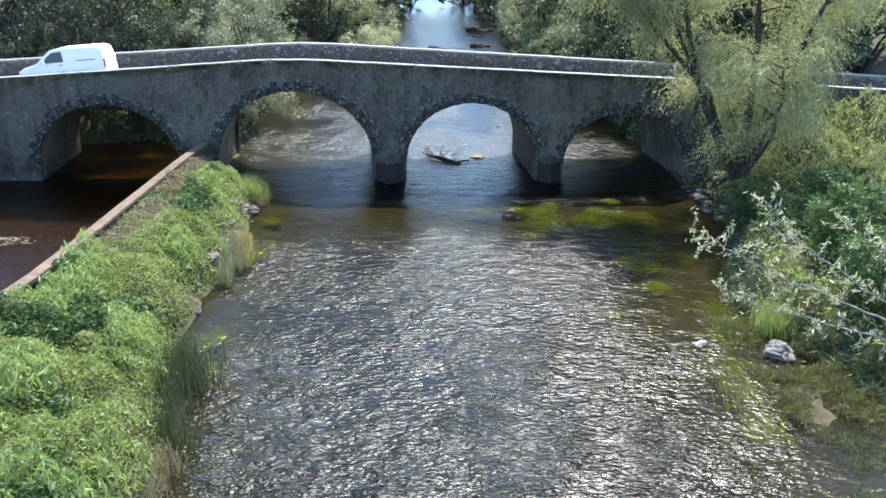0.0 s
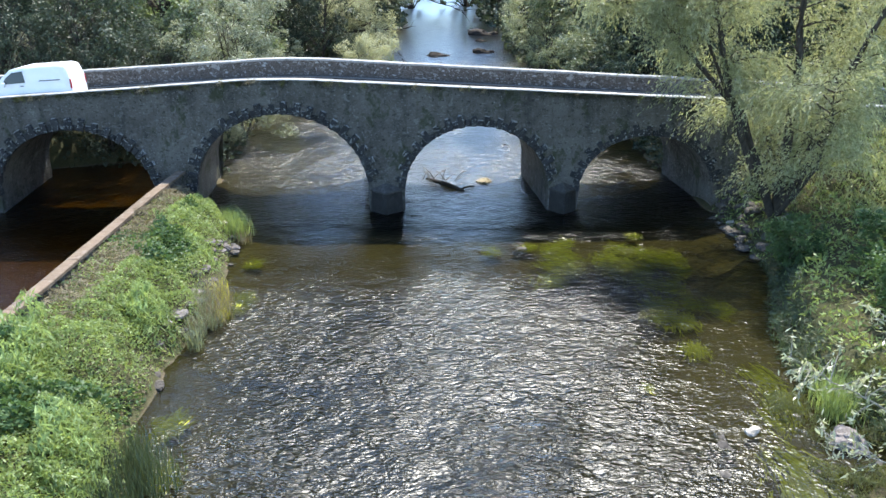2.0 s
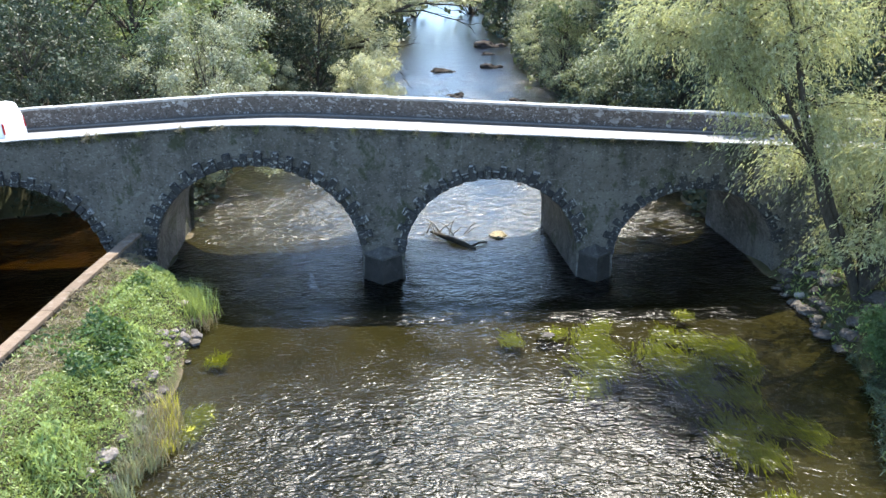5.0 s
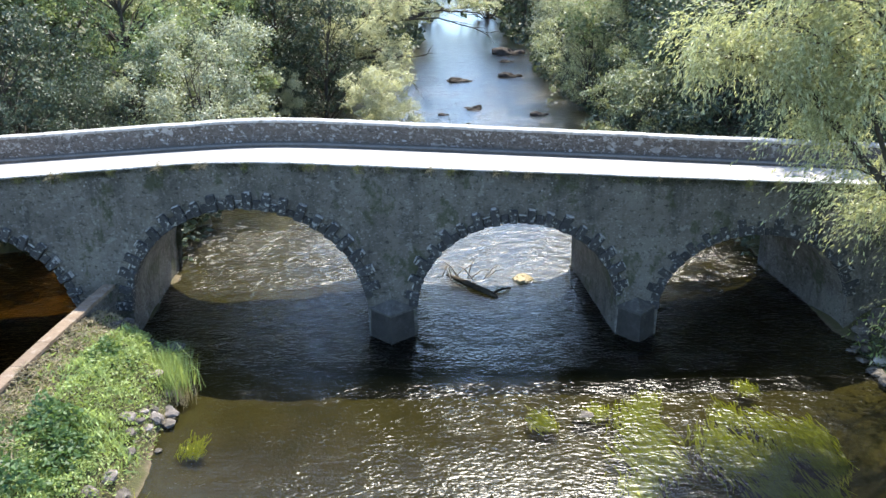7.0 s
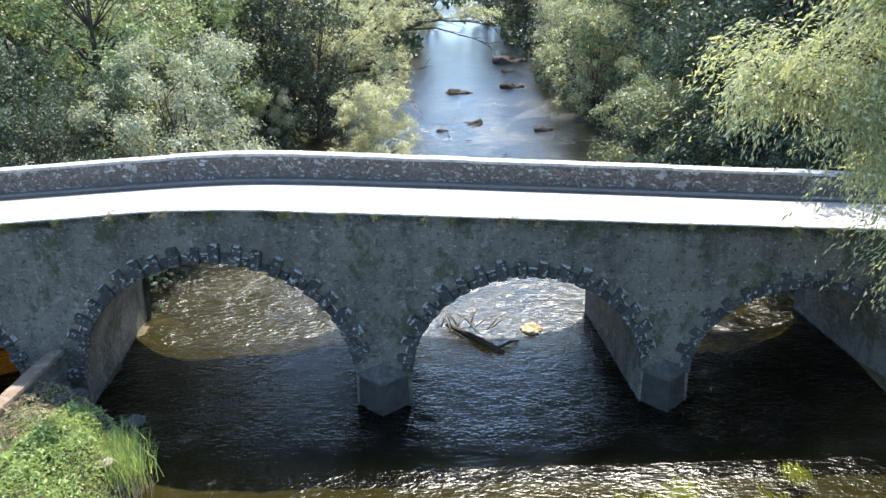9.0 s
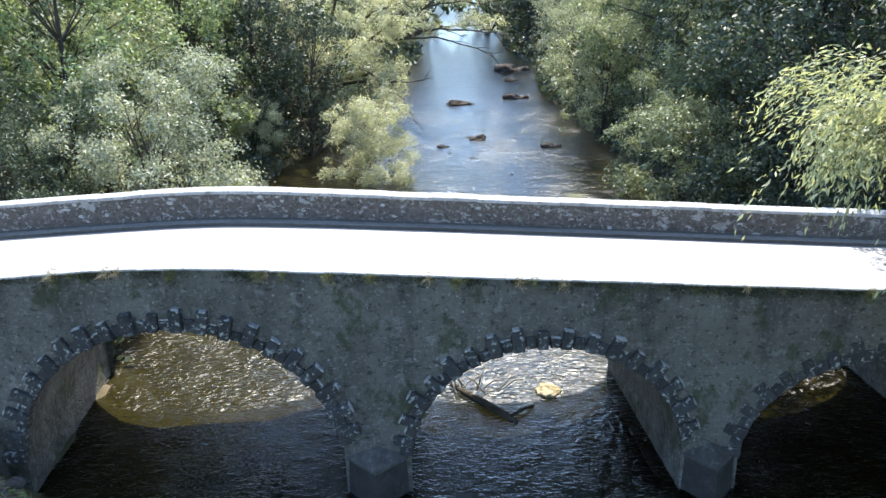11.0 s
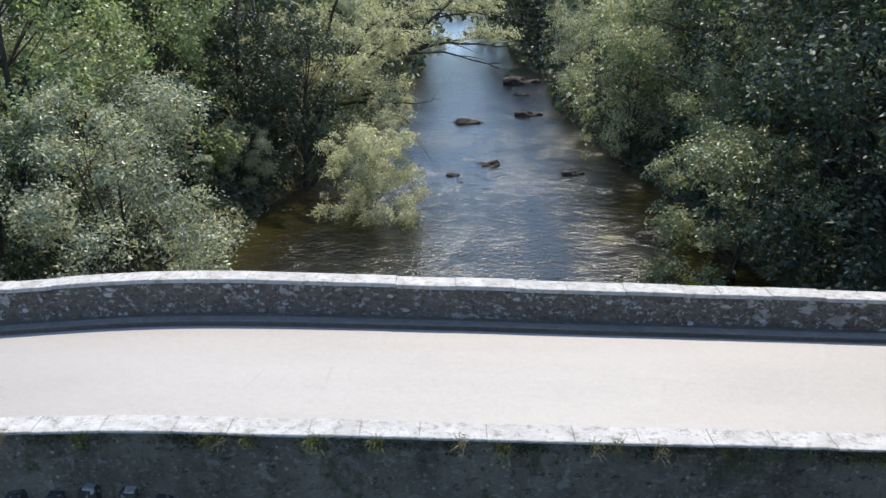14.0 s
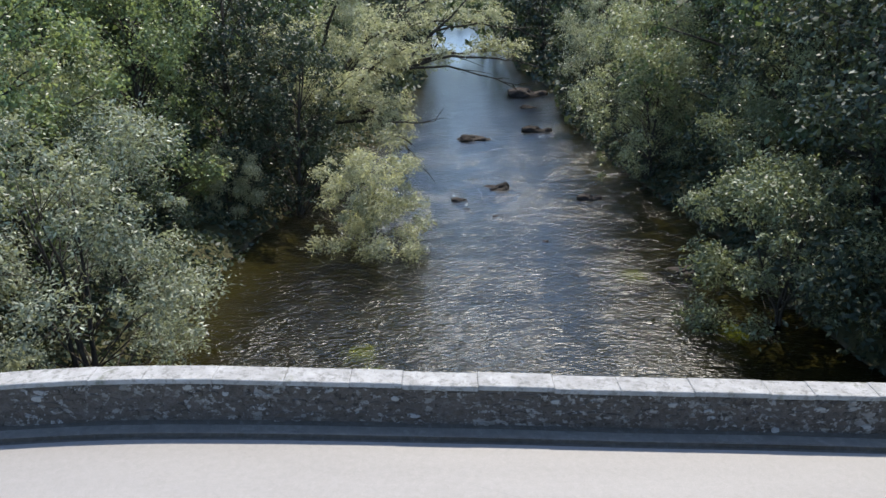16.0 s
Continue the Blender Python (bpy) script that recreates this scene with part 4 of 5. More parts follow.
limb_tree("willow", (-11.5, 89.0, 0.8), [
    ([(-9.0, 87.0, 3.6), (-6.5, 83.0, 4.6), (-4.0, 79.5, 3.2)], 0.9),
    ([(-9.5, 88.5, 4.5), (-6.0, 88.0, 6.5), (-2.0, 88.0, 7.4), (1.5, 88.5, 7.4)], 1.0),
    ([(-10.0, 89.0, 5.0), (-6.5, 90.0, 9.0), (-2.5, 91.0, 11.0), (2.0, 92.0, 11.0)], 1.1),
    ([(-11.0, 89.0, 5.0), (-9.5, 88.0, 9.5), (-7.5, 87.0, 13.0)], 1.0),
    ([(-10.5, 87.0, 3.0), (-9.5, 83.0, 5.5), (-8.0, 80.0, 6.5)], 0.8),
    ([(-12.0, 87.0, 4.0), (-12.5, 83.0, 7.5), (-12.0, 80.0, 9.5)], 0.8),
    ([(-8.5, 86.5, 5.0), (-6.0, 84.0, 7.5), (-4.5, 82.5, 8.2)], 0.7),
    ([(-7.0, 88.0, 8.5), (-3.0, 87.0, 9.6), (0.5, 86.5, 9.4)], 0.6),
], M_LEAF_F, 6, 5200, 1.5, 0.20, 0.20, 0.060, 0.26, "old willow leaning across the river with bare lower boughs", 0.35, "", [
    ([(-11.0, 88.0, 2.6), (-8.6, 85.0, 3.6), (-6.2, 82.0, 4.3), (-4.4, 80.0, 4.4), (-2.6, 79.0, 4.6)], 0.16),
    ([(-6.2, 82.0, 4.3), (-4.6, 80.4, 3.2), (-3.4, 79.2, 1.9)], 0.07),
    ([(-8.0, 88.0, 6.6), (-4.8, 87.0, 6.6), (-1.5, 86.5, 7.4), (1.4, 86.0, 7.2), (3.0, 86.0, 6.9)], 0.15),
    ([(-4.8, 87.0, 6.6), (-1.8, 86.2, 6.8), (1.2, 85.6, 6.0), (2.6, 85.4, 5.6)], 0.09),
    ([(-5.2, 87.0, 6.6), (-3.0, 86.6, 8.6), (-0.8, 86.0, 10.6), (0.6, 86.0, 12.0)], 0.13),
    ([(-2.4, 86.4, 9.0), (0.2, 86.0, 9.4), (2.6, 86.0, 9.0), (4.2, 86.0, 8.2)], 0.08),
])

def build_near_willow():
    """Thin pale boughs reaching out over the shallows, with narrow leaves in sprays along side twigs."""
    rnd, rng = random.Random(7), np.random.default_rng(7)
    thing = tagged(new("willow"), "pale-leaved willow with thin boughs over the shallows", "tree")
    tv, tf, pts, dirs = [], [], [], []
    root = (12.2, 13.2, 0.9)
    boughs = [
        ([(10.2, 13.3, 3.4), (7.7, 13.4, 4.8), (6.5, 13.4, 5.3), (5.6, 13.4, 5.65), (4.8, 13.4, 6.1), (4.0, 13.3, 6.6)], 0.036),
        ([(10.0, 13.6, 3.8), (7.9, 13.8, 5.0), (6.8, 13.9, 5.7), (6.0, 14.0, 6.3), (5.6, 14.0, 6.8)], 0.030),
        ([(10.2, 13.4, 3.9), (8.4, 13.5, 5.3), (7.5, 13.6, 6.1), (6.9, 13.7, 6.6)], 0.030),
        ([(10.4, 13.0, 3.0), (8.2, 12.9, 4.4), (6.8, 12.9, 4.8), (5.3, 13.0, 5.2), (4.5, 13.0, 5.55)], 0.028),
        ([(10.8, 12.6, 3.6), (9.4, 12.2, 4.2), (8.6, 12.0, 3.2), (8.2, 12.0, 1.9)], 0.028),
        ([(11.6, 13.2, 5.0), (10.4, 12.6, 8.0), (9.8, 12.0, 10.0)], 0.090),
    ]
    for path, r0 in boughs:
        P = [Vector(root)] + [Vector(q) for q in path]
        line = []
        for a, b in zip(P[:-1], P[1:]):
            for k in range(5):
                line.append(a.lerp(b, k / 5) + Vector((rnd.uniform(-1, 1), rnd.uniform(-1, 1), rnd.uniform(-1, 1))) * 0.025)
        line.append(P[-1])
        m = len(line)
        tube(tv, tf, line, [r0 * (1 - 0.9 * i / (m - 1)) for i in range(m)], 6)
        for i in range(int(m * 0.42), m):
            for _ in range(2):
                o = line[i]
                d = (line[min(i + 1, m - 1)] - line[max(i - 1, 0)]).normalized()
                way = (d * rnd.uniform(0.1, 0.9) + Vector((rnd.uniform(-1, 1), rnd.uniform(-1, 1), rnd.uniform(-0.6, 1.0)))).normalized()
                ln = rnd.uniform(0.18, 0.62)
                e = o + way * ln - Vector((0, 0, 0.25 * ln * ln))
                tube(tv, tf, [o, o.lerp(e, 0.5) + Vector((0, 0, 0.03)), e], [0.008, 0.006, 0.003], 4)
                for k in range(int(ln * 34)):
                    q = o.lerp(e, 0.15 + 0.95 * rnd.random())
                    pts.append((q.x + rnd.gauss(0, 0.03), q.y + rnd.gauss(0, 0.03), q.z + rnd.gauss(0, 0.03)))
                    dirs.append((way.x + rnd.gauss(0, 0.7), way.y + rnd.gauss(0, 0.7), way.z + rnd.gauss(-0.2, 0.7)))
    part("trunk", mesh_of("trunk", tv, tf, True), M_PALEBARK, thing)
    part("crown", quads_mesh("crown", leaves(rng, np.array(pts), 0.125, 0.030, 0.3, np.array(dirs))), M_LEAF_F, thing)


M_PALEBARK = plain("pale_bark", (0.20, 0.185, 0.150), 0.85, 0.0, 0.35, 8.0)
build_near_willow()


# ---------------------------------------------------------------- ground cover
def cover(name, seed, count, xa, xb, ya, yb, keep, high, length, width, material, label, stand=0.5):
    """Herbs over the bank: leaves at uneven heights where keep(x, y) is above chance."""
    rng = np.random.default_rng(seed)
    rnd = random.Random(seed)
    out, tops = [], []
    tries = 0
    while len(out) < count and tries < count * 6:
        tries += 1
        x, y = rnd.uniform(xa, xb), rnd.uniform(ya, yb)
        k = keep(x, y)
        if rnd.random() > k:
            continue
        mound = 0.52 + 0.8 * noise.noise((x * 0.55, y * 0.55, seed)) + 0.55 * noise.noise((x * 1.6, y * 1.6, seed))
        h = high * max(0.12, mound) * min(1, k * 1.3)
        out.append((x, y, max(ground_z(x, y), -0.05) + h * (1 - 0.75 * rnd.random() ** 2)))
    P = np.array(out)
    n = len(P)
    along = np.stack([rng.normal(size=n), rng.normal(size=n), stand * (1 + rng.random(n))], axis=1)
    me = quads_mesh(name, leaves(rng, P, length, width, 0.0, along))
    ob = part(name, me, material, None)
    return tagged(ob, label, "grass", kind="stuff")


def on_island(x, y):
    d = lerp_table(y, LEFT_EDGE) - x
    if d < -0.1 or x < -12.1 or y > 38.8:
        return 0
    dry = smooth(-10.0 + 0.7 * noise.noise((x, y * 0.5, 7)), -11.3, x) * smooth(22, 27, y)
    return min(1, 0.25 + d * 0.9) * (1 - 0.85 * dry)


def dry_strip(x, y):
    d = lerp_table(y, LEFT_EDGE) - x
    if d < -0.05 or x < -12.1:
        return 0
    return max(smooth(-9.9, -11.1, x) * smooth(20, 26, y), 0.6 * smooth(0.8, 0.0, d), 0.25 * smooth(0.1, 0.4, noise.noise((x * 0.7, y * 0.7, 3))))


def right_bank(x, y):
    d = x - lerp_table(y, RIGHT_EDGE)
    if d < -0.35 or y > 39.7:
        return 0
    return min(1, 0.45 + d * 0.6)


def upstream(x, y):
    d = max(lerp_table(y, LEFT_EDGE) - x, x - lerp_table(y, RIGHT_EDGE))
    if d < -0.6 or (x < -12.7 and y < 48 and x > -24):
        return 0
    return min(1, 0.9 + d) * (1.0 if d < 4 else 0.35)


cover("grass", 1, 90000, -12.2, -6.3, 8, 38.9, on_island, 0.8, 0.115, 0.042, M_GRASS, "lush green nettles and grass on the bank", 0.4)
cover("grass", 9, 16000, -12.2, -6.3, 8, 38.9, lambda x, y: on_island(x, y) * smooth(0.0, 0.35, noise.noise((x * 0.5, y * 0.35, 40))), 1.25, 0.26, 0.05, M_GRASS2, "taller pale grass standing above the nettles", 0.9)
cover("nettles", 8, 16000, -12.2, -6.3, 8, 38.9, lambda x, y: on_island(x, y) * smooth(0.05, 0.3, noise.noise((x * 0.45, y * 0.3, 70))), 1.05, 0.17, 0.085, M_LEAF_E, "darker nettle clumps on the bank", 0.2)
cover("dry_grass", 2, 12000, -12.2, -6.5, 9, 39.0, dry_strip, 0.28, 0.26, 0.022, M_STRAW, "trampled dry stems along the wall", 0.15)
cover("grass", 3, 30000, 8.6, 26, 8, 39.7, right_bank, 0.8, 0.22, 0.07, M_GRASS, "tangled green weeds on the shaded bank", 0.4)
cover("grass", 36, 15000, 15.0, 30, 29, 40, lambda x, y: right_bank(x, y) * smooth(14.6, 17.0, x), 1.25, 0.42, 0.06, M_GRASS3, "tall pale sunlit grass on the bank", 1.0)
cover("grass", 37, 9000, 8.6, 14, 14, 39.4, lambda x, y: smooth(-0.55, -0.2, x - lerp_table(y, RIGHT_EDGE)) * smooth(0.9, 0.3, x - lerp_table(y, RIGHT_EDGE)) * (0.25 if y > 33 else 1.0), 0.6, 0.34, 0.03, M_REED, "dark grass hanging over the water along the bank", 0.5)
cover("undergrowth", 4, 32000, -26, 26, 46.8, 112, upstream, 1.2, 0.36, 0.18, M_LEAF_D, "undergrowth beneath the riverside trees, darkened for their shade", 0.3)
cover("grass", 31, 7000, -12.2, -6.0, -30, 8, on_island, 0.8, 0.34, 0.12, M_GRASS, "lush green nettles and grass along the bank", 0.4)
cover("grass", 32, 12000, 9, 30, -30, 8, right_bank, 0.8, 0.42, 0.14, M_GRASS, "green weeds along the bank downstream", 0.4)
cover("undergrowth", 34, 16000, -24, 26, 100, 260, upstream, 1.8, 0.95, 0.5, M_LEAF_D, "undergrowth along the distant banks, darkened for tree shade", 0.3)
cover("dry_grass", 35, 14000, 8.2, 12.8, 14, 23.5, lambda x, y: smooth(-0.16, 0.02, ground_z(x, y)) * smooth(-0.45, 0.2, noise.noise((x * 0.9, y * 0.9, 5))), 0.5, 0.30, 0.022, M_WALLPLANT, "sparse olive grass on the gravel shoal", 0.7)
plant(shrub, [(14.6, 28.4, 0.9, 0), (17.0, 25.5, 0.9, 50), (13.4, 25.4, 0.85, 100), (12.6, 31.6, 0.7, 20), (12.8, 21.8, 0.8, 40), (19.5, 25.5, 1.1, 80)], "leafy green shrub on the river bank", "shrub", "bank shrubs")


# ---------------------------------------------------------------- reeds, tufts and water weed
def blades(seed, count, spread, high, width, lean=0.3, flow=0.0):
    """A tuft of narrow bent blades as quads in two segments."""
    rng = np.random.default_rng(seed)
    o = rng.normal(scale=spread, size=(count, 2)) * np.array([1, 1])
    az = rng.uniform(0, 6.283, count)
    h = high * rng.uniform(0.55, 1.1, count)
    l = lean * rng.uniform(0.2, 1.2, count) * h
    w = width * rng.uniform(0.6, 1.2, count)
    sx, sy = -np.sin(az) * w / 2, np.cos(az) * w / 2
    dx, dy = np.cos(az) * l, np.sin(az) * l - flow * h
    z0 = np.zeros(count)

    def pt(f, g, s):
        return np.stack([o[:, 0] + dx * g + sx * s, o[:, 1] + dy * g + sy * s, z0 + h * f], axis=1)

    low = np.stack([pt(0, 0, 1), pt(0, 0, -1), pt(0.55, 0.3, -0.8), pt(0.55, 0.3, 0.8)], axis=1)
    top = np.stack([pt(0.55, 0.3, 0.8), pt(0.55, 0.3, -0.8), pt(1, 1, -0.15), pt(1, 1, 0.15)], axis=1)
    return np.concatenate([low, top])


def tuft(name, mesh, material, spots, label, category, group):
    first = None
    for x, y, s, z in spots:
        if first is None:
            first = part(name, mesh, material, None)
            ob = first
        else:
            ob = copy_thing(first, pose(0, 0, 0))
        ob.matrix_basis = pose(x, y, z, 0, 0, (x * 77 + y * 31) % 360) @ Matrix.Scale(s, 4)
        tagged(ob, label, category, group)


tuft("reed_tuft", quads_mesh("reed_tuft", blades(5, 260, 0.35, 1.15, 0.022, 0.3)), M_REED, [(-7.45, 18.4, 1.0, 0), (-7.2, 19.4, 1.05, 0), (-7.55, 17.4, 0.95, 0), (-7.0, 16.6, 0.9, 0), (-7.7, 20.2, 0.9, 0), (-7.8, 19.1, 1.0, 0.2), (-7.9, 18.0, 1.0, 0.2)], "dark green reeds at the water's edge", "reeds", "reeds")
tuft("straw_tuft", quads_mesh("straw_tuft", blades(6, 220, 0.35, 0.9, 0.02, 0.6)), M_STRAW, [(-8.15, 29.6, 1.0, 0), (-7.95, 28.4, 1.0, -0.05), (-8.4, 27.4, 0.8, 0), (-7.0, 14.4, 0.9, 0), (-6.9, 15.4, 0.8, 0), (-8.7, 35.9, 0.7, 0)], "pale dry reed stems at the water's edge", "reeds", "dry reeds")
tuft("grass_tuft", quads_mesh("grass_tuft", blades(7, 420, 0.33, 0.95, 0.026, 0.55)), M_GRASS, [(10.1, 22.8, 0.95, 0.05), (-9.0, 36.2, 0.95, 0.2), (-9.4, 37.0, 0.9, 0.3), (9.9, 22.2, 0.8, 0.1)], "bright green grass tussock", "grass", "tussocks")


tuft("reed_clump", quads_mesh("reed_clump", blades(9, 110, 0.17, 0.95, 0.024, 0.6)), M_REED2, [(-8.5, 29.2, 1.0, 0), (-8.3, 28.3, 1.05, 0), (-8.2, 27.3, 0.95, 0), (-8.0, 26.4, 0.85, 0), (-8.7, 28.8, 0.9, 0.1), (-7.8, 27.8, 0.7, -0.05)], "pale blue-green reeds leaning over the water", "reeds", "pale reeds")
tuft("sedge_clump", quads_mesh("sedge_clump", blades(10, 120, 0.20, 0.75, 0.024, 0.6)), M_SEDGE, [(-8.05, 30.2, 1.0, 0), (-7.8, 29.4, 0.8, -0.05), (-7.6, 28.5, 0.7, -0.05)], "yellow-green sedge at the water's edge", "sedge", "sedges")


def build_wall_plants():
    """Small plants and moss cushions rooted along the edge of the near parapet."""
    rnd = random.Random(14)
    rng = np.random.default_rng(15)
    meshes = [quads_mesh("wall_plant", blades(60 + k, 60, 0.08, 0.24, 0.018, 0.9)) for k in range(3)]
    for k in range(60):
        x = rnd.uniform(-22, 13)
        s = rnd.uniform(0.5, 1.25)
        ob = part("wall_plant", meshes[k % 3], M_WALLPLANT if k % 4 else M_STRAW, None)
        ob.matrix_basis = pose(x, FACE + 0.01, coping_z(x) - 0.10 - 0.12 * rnd.random(), 62, 0, rnd.uniform(-20, 20)) @ Matrix.Scale(s * 0.75, 4)
        tagged(ob, "small green plant rooted in the parapet edge", "wall plant", "wall plants")
    C = []
    for k in range(120):
        x, n = rnd.uniform(-23, 13), rnd.randint(40, 130)
        wide, deep = rnd.uniform(0.08, 0.30), rnd.uniform(0.06, 0.30)
        C.append(np.stack([x + rng.normal(scale=wide, size=n), FACE - 0.05 * rng.random(n), coping_z(x) - 0.05 - deep * rng.random(n) ** 1.6], axis=1))
    moss = part("moss", quads_mesh("moss", leaves(rng, np.concatenate(C), 0.055, 0.032)), M_MOSS, None)
    tagged(moss, "dark moss cushions hanging below the parapet coping", "moss", kind="stuff")


M_MOSS = leaf("moss_leaves", (0.012, 0.014, 0.007), (0.055, 0.060, 0.025), 0.8, 0.1)
build_wall_plants()


def build_weeds():
    """Yellow-green water weed streaming in clumps just under the surface."""
    rng = np.random.default_rng(12)
    meshes = []
    for k in range(4):
        n = 230
        o = np.stack([rng.normal(scale=0.30, size=n), rng.normal(scale=0.34, size=n)], axis=1)
        ln = rng.uniform(0.35, 0.95, n)
        w = rng.uniform(0.012, 0.03, n)
        sway = rng.normal(scale=0.16, size=n) + 0.25 * np.sin(o[:, 0] * 3 + k)
        z = -0.035 - 0.11 * rng.random(n)
        seg = []
        for a, b in ((0, 0.5), (0.5, 1.0)):
            def pt(f, s):
                return np.stack([o[:, 0] + sway * ln * f * f + s * w * (1 - 0.6 * f), o[:, 1] - ln * f, z + 0.07 * f * (1 - f) + 0.02 * f], axis=1)
            seg.append(np.stack([pt(a, -1), pt(a, 1), pt(b, 1), pt(b, -1)], axis=1))
        meshes.append(quads_mesh("water_weed", np.concatenate(seg)))
    spots = [(4.3, 35.2, 1.1), (4.5, 34.3, 1.2), (4.9, 35.9, 0.8), (4.1, 33.4, 1.3), (4.6, 33.0, 1.0), (3.8, 31.9, 1.0), (1.7, 34.9, 0.75), (3.3, 35.3, 0.6), (6.3, 34.0, 1.2), (6.2, 33.0, 1.1), (6.9, 35.2, 0.9), (7.2, 33.0, 1.2), (7.7, 34.8, 1.0), (8.1, 33.9, 1.1), (8.8, 34.3, 1.0), (8.7, 33.0, 1.1), (7.9, 36.6, 0.6), (7.0, 31.8, 1.1), (8.1, 31.4, 1.1), (7.2, 29.6, 1.2), (6.9, 28.8, 1.0), (7.6, 28.4, 1.0), (8.2, 29.8, 0.9), (9.1, 29.3, 1.0), (7.4, 26.3, 0.8), (8.7, 24.7, 1.0), (8.8, 23.5, 1.2), (8.4, 22.4, 1.0), (8.0, 20.4, 1.3), (7.9, 19.2, 1.2), (7.7, 17.4, 1.1), (5.35, 23.9, 0.35), (-7.4, 29.7, 0.9), (-7.3, 30.5, 0.8), (-7.6, 33.7, 0.7), (-7.4, 22.3, 0.9), (-7.1, 20.2, 0.9), (-5.1, 59.6, 0.9), (-4.7, 57.9, 0.9), (8.3, 60.5, 1.0), (6.0, 66.5, 0.9)]
    for i, (x, y, s) in enumerate(spots):
        ob = part("water_weed", meshes[i % 4], M_WEED, None)
        ob.matrix_basis = pose(x, y, 0.005, 0, 0, 12 * math.sin(i * 2.3)) @ Matrix.Scale(s * 0.85, 4)
        tagged(ob, "yellow-green water weed streaming in the current", "water weed", "water weed")


build_weeds()


def build_floating_leaves():
    """A few drifts of pale leaves lying on the mill race."""
    rng = np.random.default_rng(41)
    for k, (x, y, n) in enumerate(((-18.0, 31.2, 40), (-18.6, 30.4, 46), (-17.4, 30.8, 16), (-18.3, 28.9, 14))):
        c = np.stack([rng.normal(scale=0.45, size=n), rng.normal(scale=0.12, size=n), rng.uniform(0.004, 0.012, n)], axis=1)
        a = np.stack([rng.normal(size=n), rng.normal(size=n), np.zeros(n)], axis=1)
        a /= np.linalg.norm(a, axis=1)[:, None]
        d = np.stack([-a[:, 1], a[:, 0], np.zeros(n)], axis=1)
        q = np.stack([c - a * 0.10, c + d * 0.045, c + a * 0.10, c - d * 0.045], axis=1)
        ob = part("floating_leaves", quads_mesh("floating_leaves", q), M_STRAW, None)
        ob.matrix_basis = pose(x, y, 0.012)
        tagged(ob, "pale fallen leaves floating on the mill race", "leaves", kind="stuff")


build_floating_leaves()


# ---------------------------------------------------------------- rocks and driftwood
def rock_mesh(seed, flat, fine=False):
    bm = bmesh.new()
    bmesh.ops.create_icosphere(bm, subdivisions=4 if fine else 2, radius=0.5)
    for p in bm.verts:
        d = noise.noise(p.co * 1.7 + Vector((seed * 7.1, 0, 0))) * 0.55 + noise.noise(p.co * 4.5 + Vector((seed, 5, 0))) * 0.28
        if fine:
            d += 0.10 * noise.noise(p.co * 11 + Vector((seed, 2, 0))) - 0.10 * abs(noise.noise(p.co * 6 + Vector((3, seed, 0))))
        p.co *= 1 + d
        p.co.z *= flat
        p.co.x *= 1.15
    me = bpy.data.meshes.new("rock")
    bm.to_mesh(me)
    bm.free()
    return me


FINE_ROCKS = [rock_mesh(k, f, True) for k, f in enumerate((0.5, 0.65, 0.45, 0.7, 0.55))]
ROCKS = [rock_mesh(k, f) for k, f in enumerate((0.5, 0.65, 0.45, 0.7, 0.55))]


def rock(x, y, z, s, material, label, group, k=0, sy=1.0):
    me = (FINE_ROCKS if s > 0.6 else ROCKS)[k % 5].copy()
    me.materials.append(material)
    ob = part("rock", me, None, None)
    ob.matrix_basis = pose(x, y, z, 0, 0, (x * 131 + y * 57) % 360 if sy == 1.0 else 0) @ Matrix.Diagonal((s, s * sy, s, 1))
    return tagged(ob, label, "rock", group)


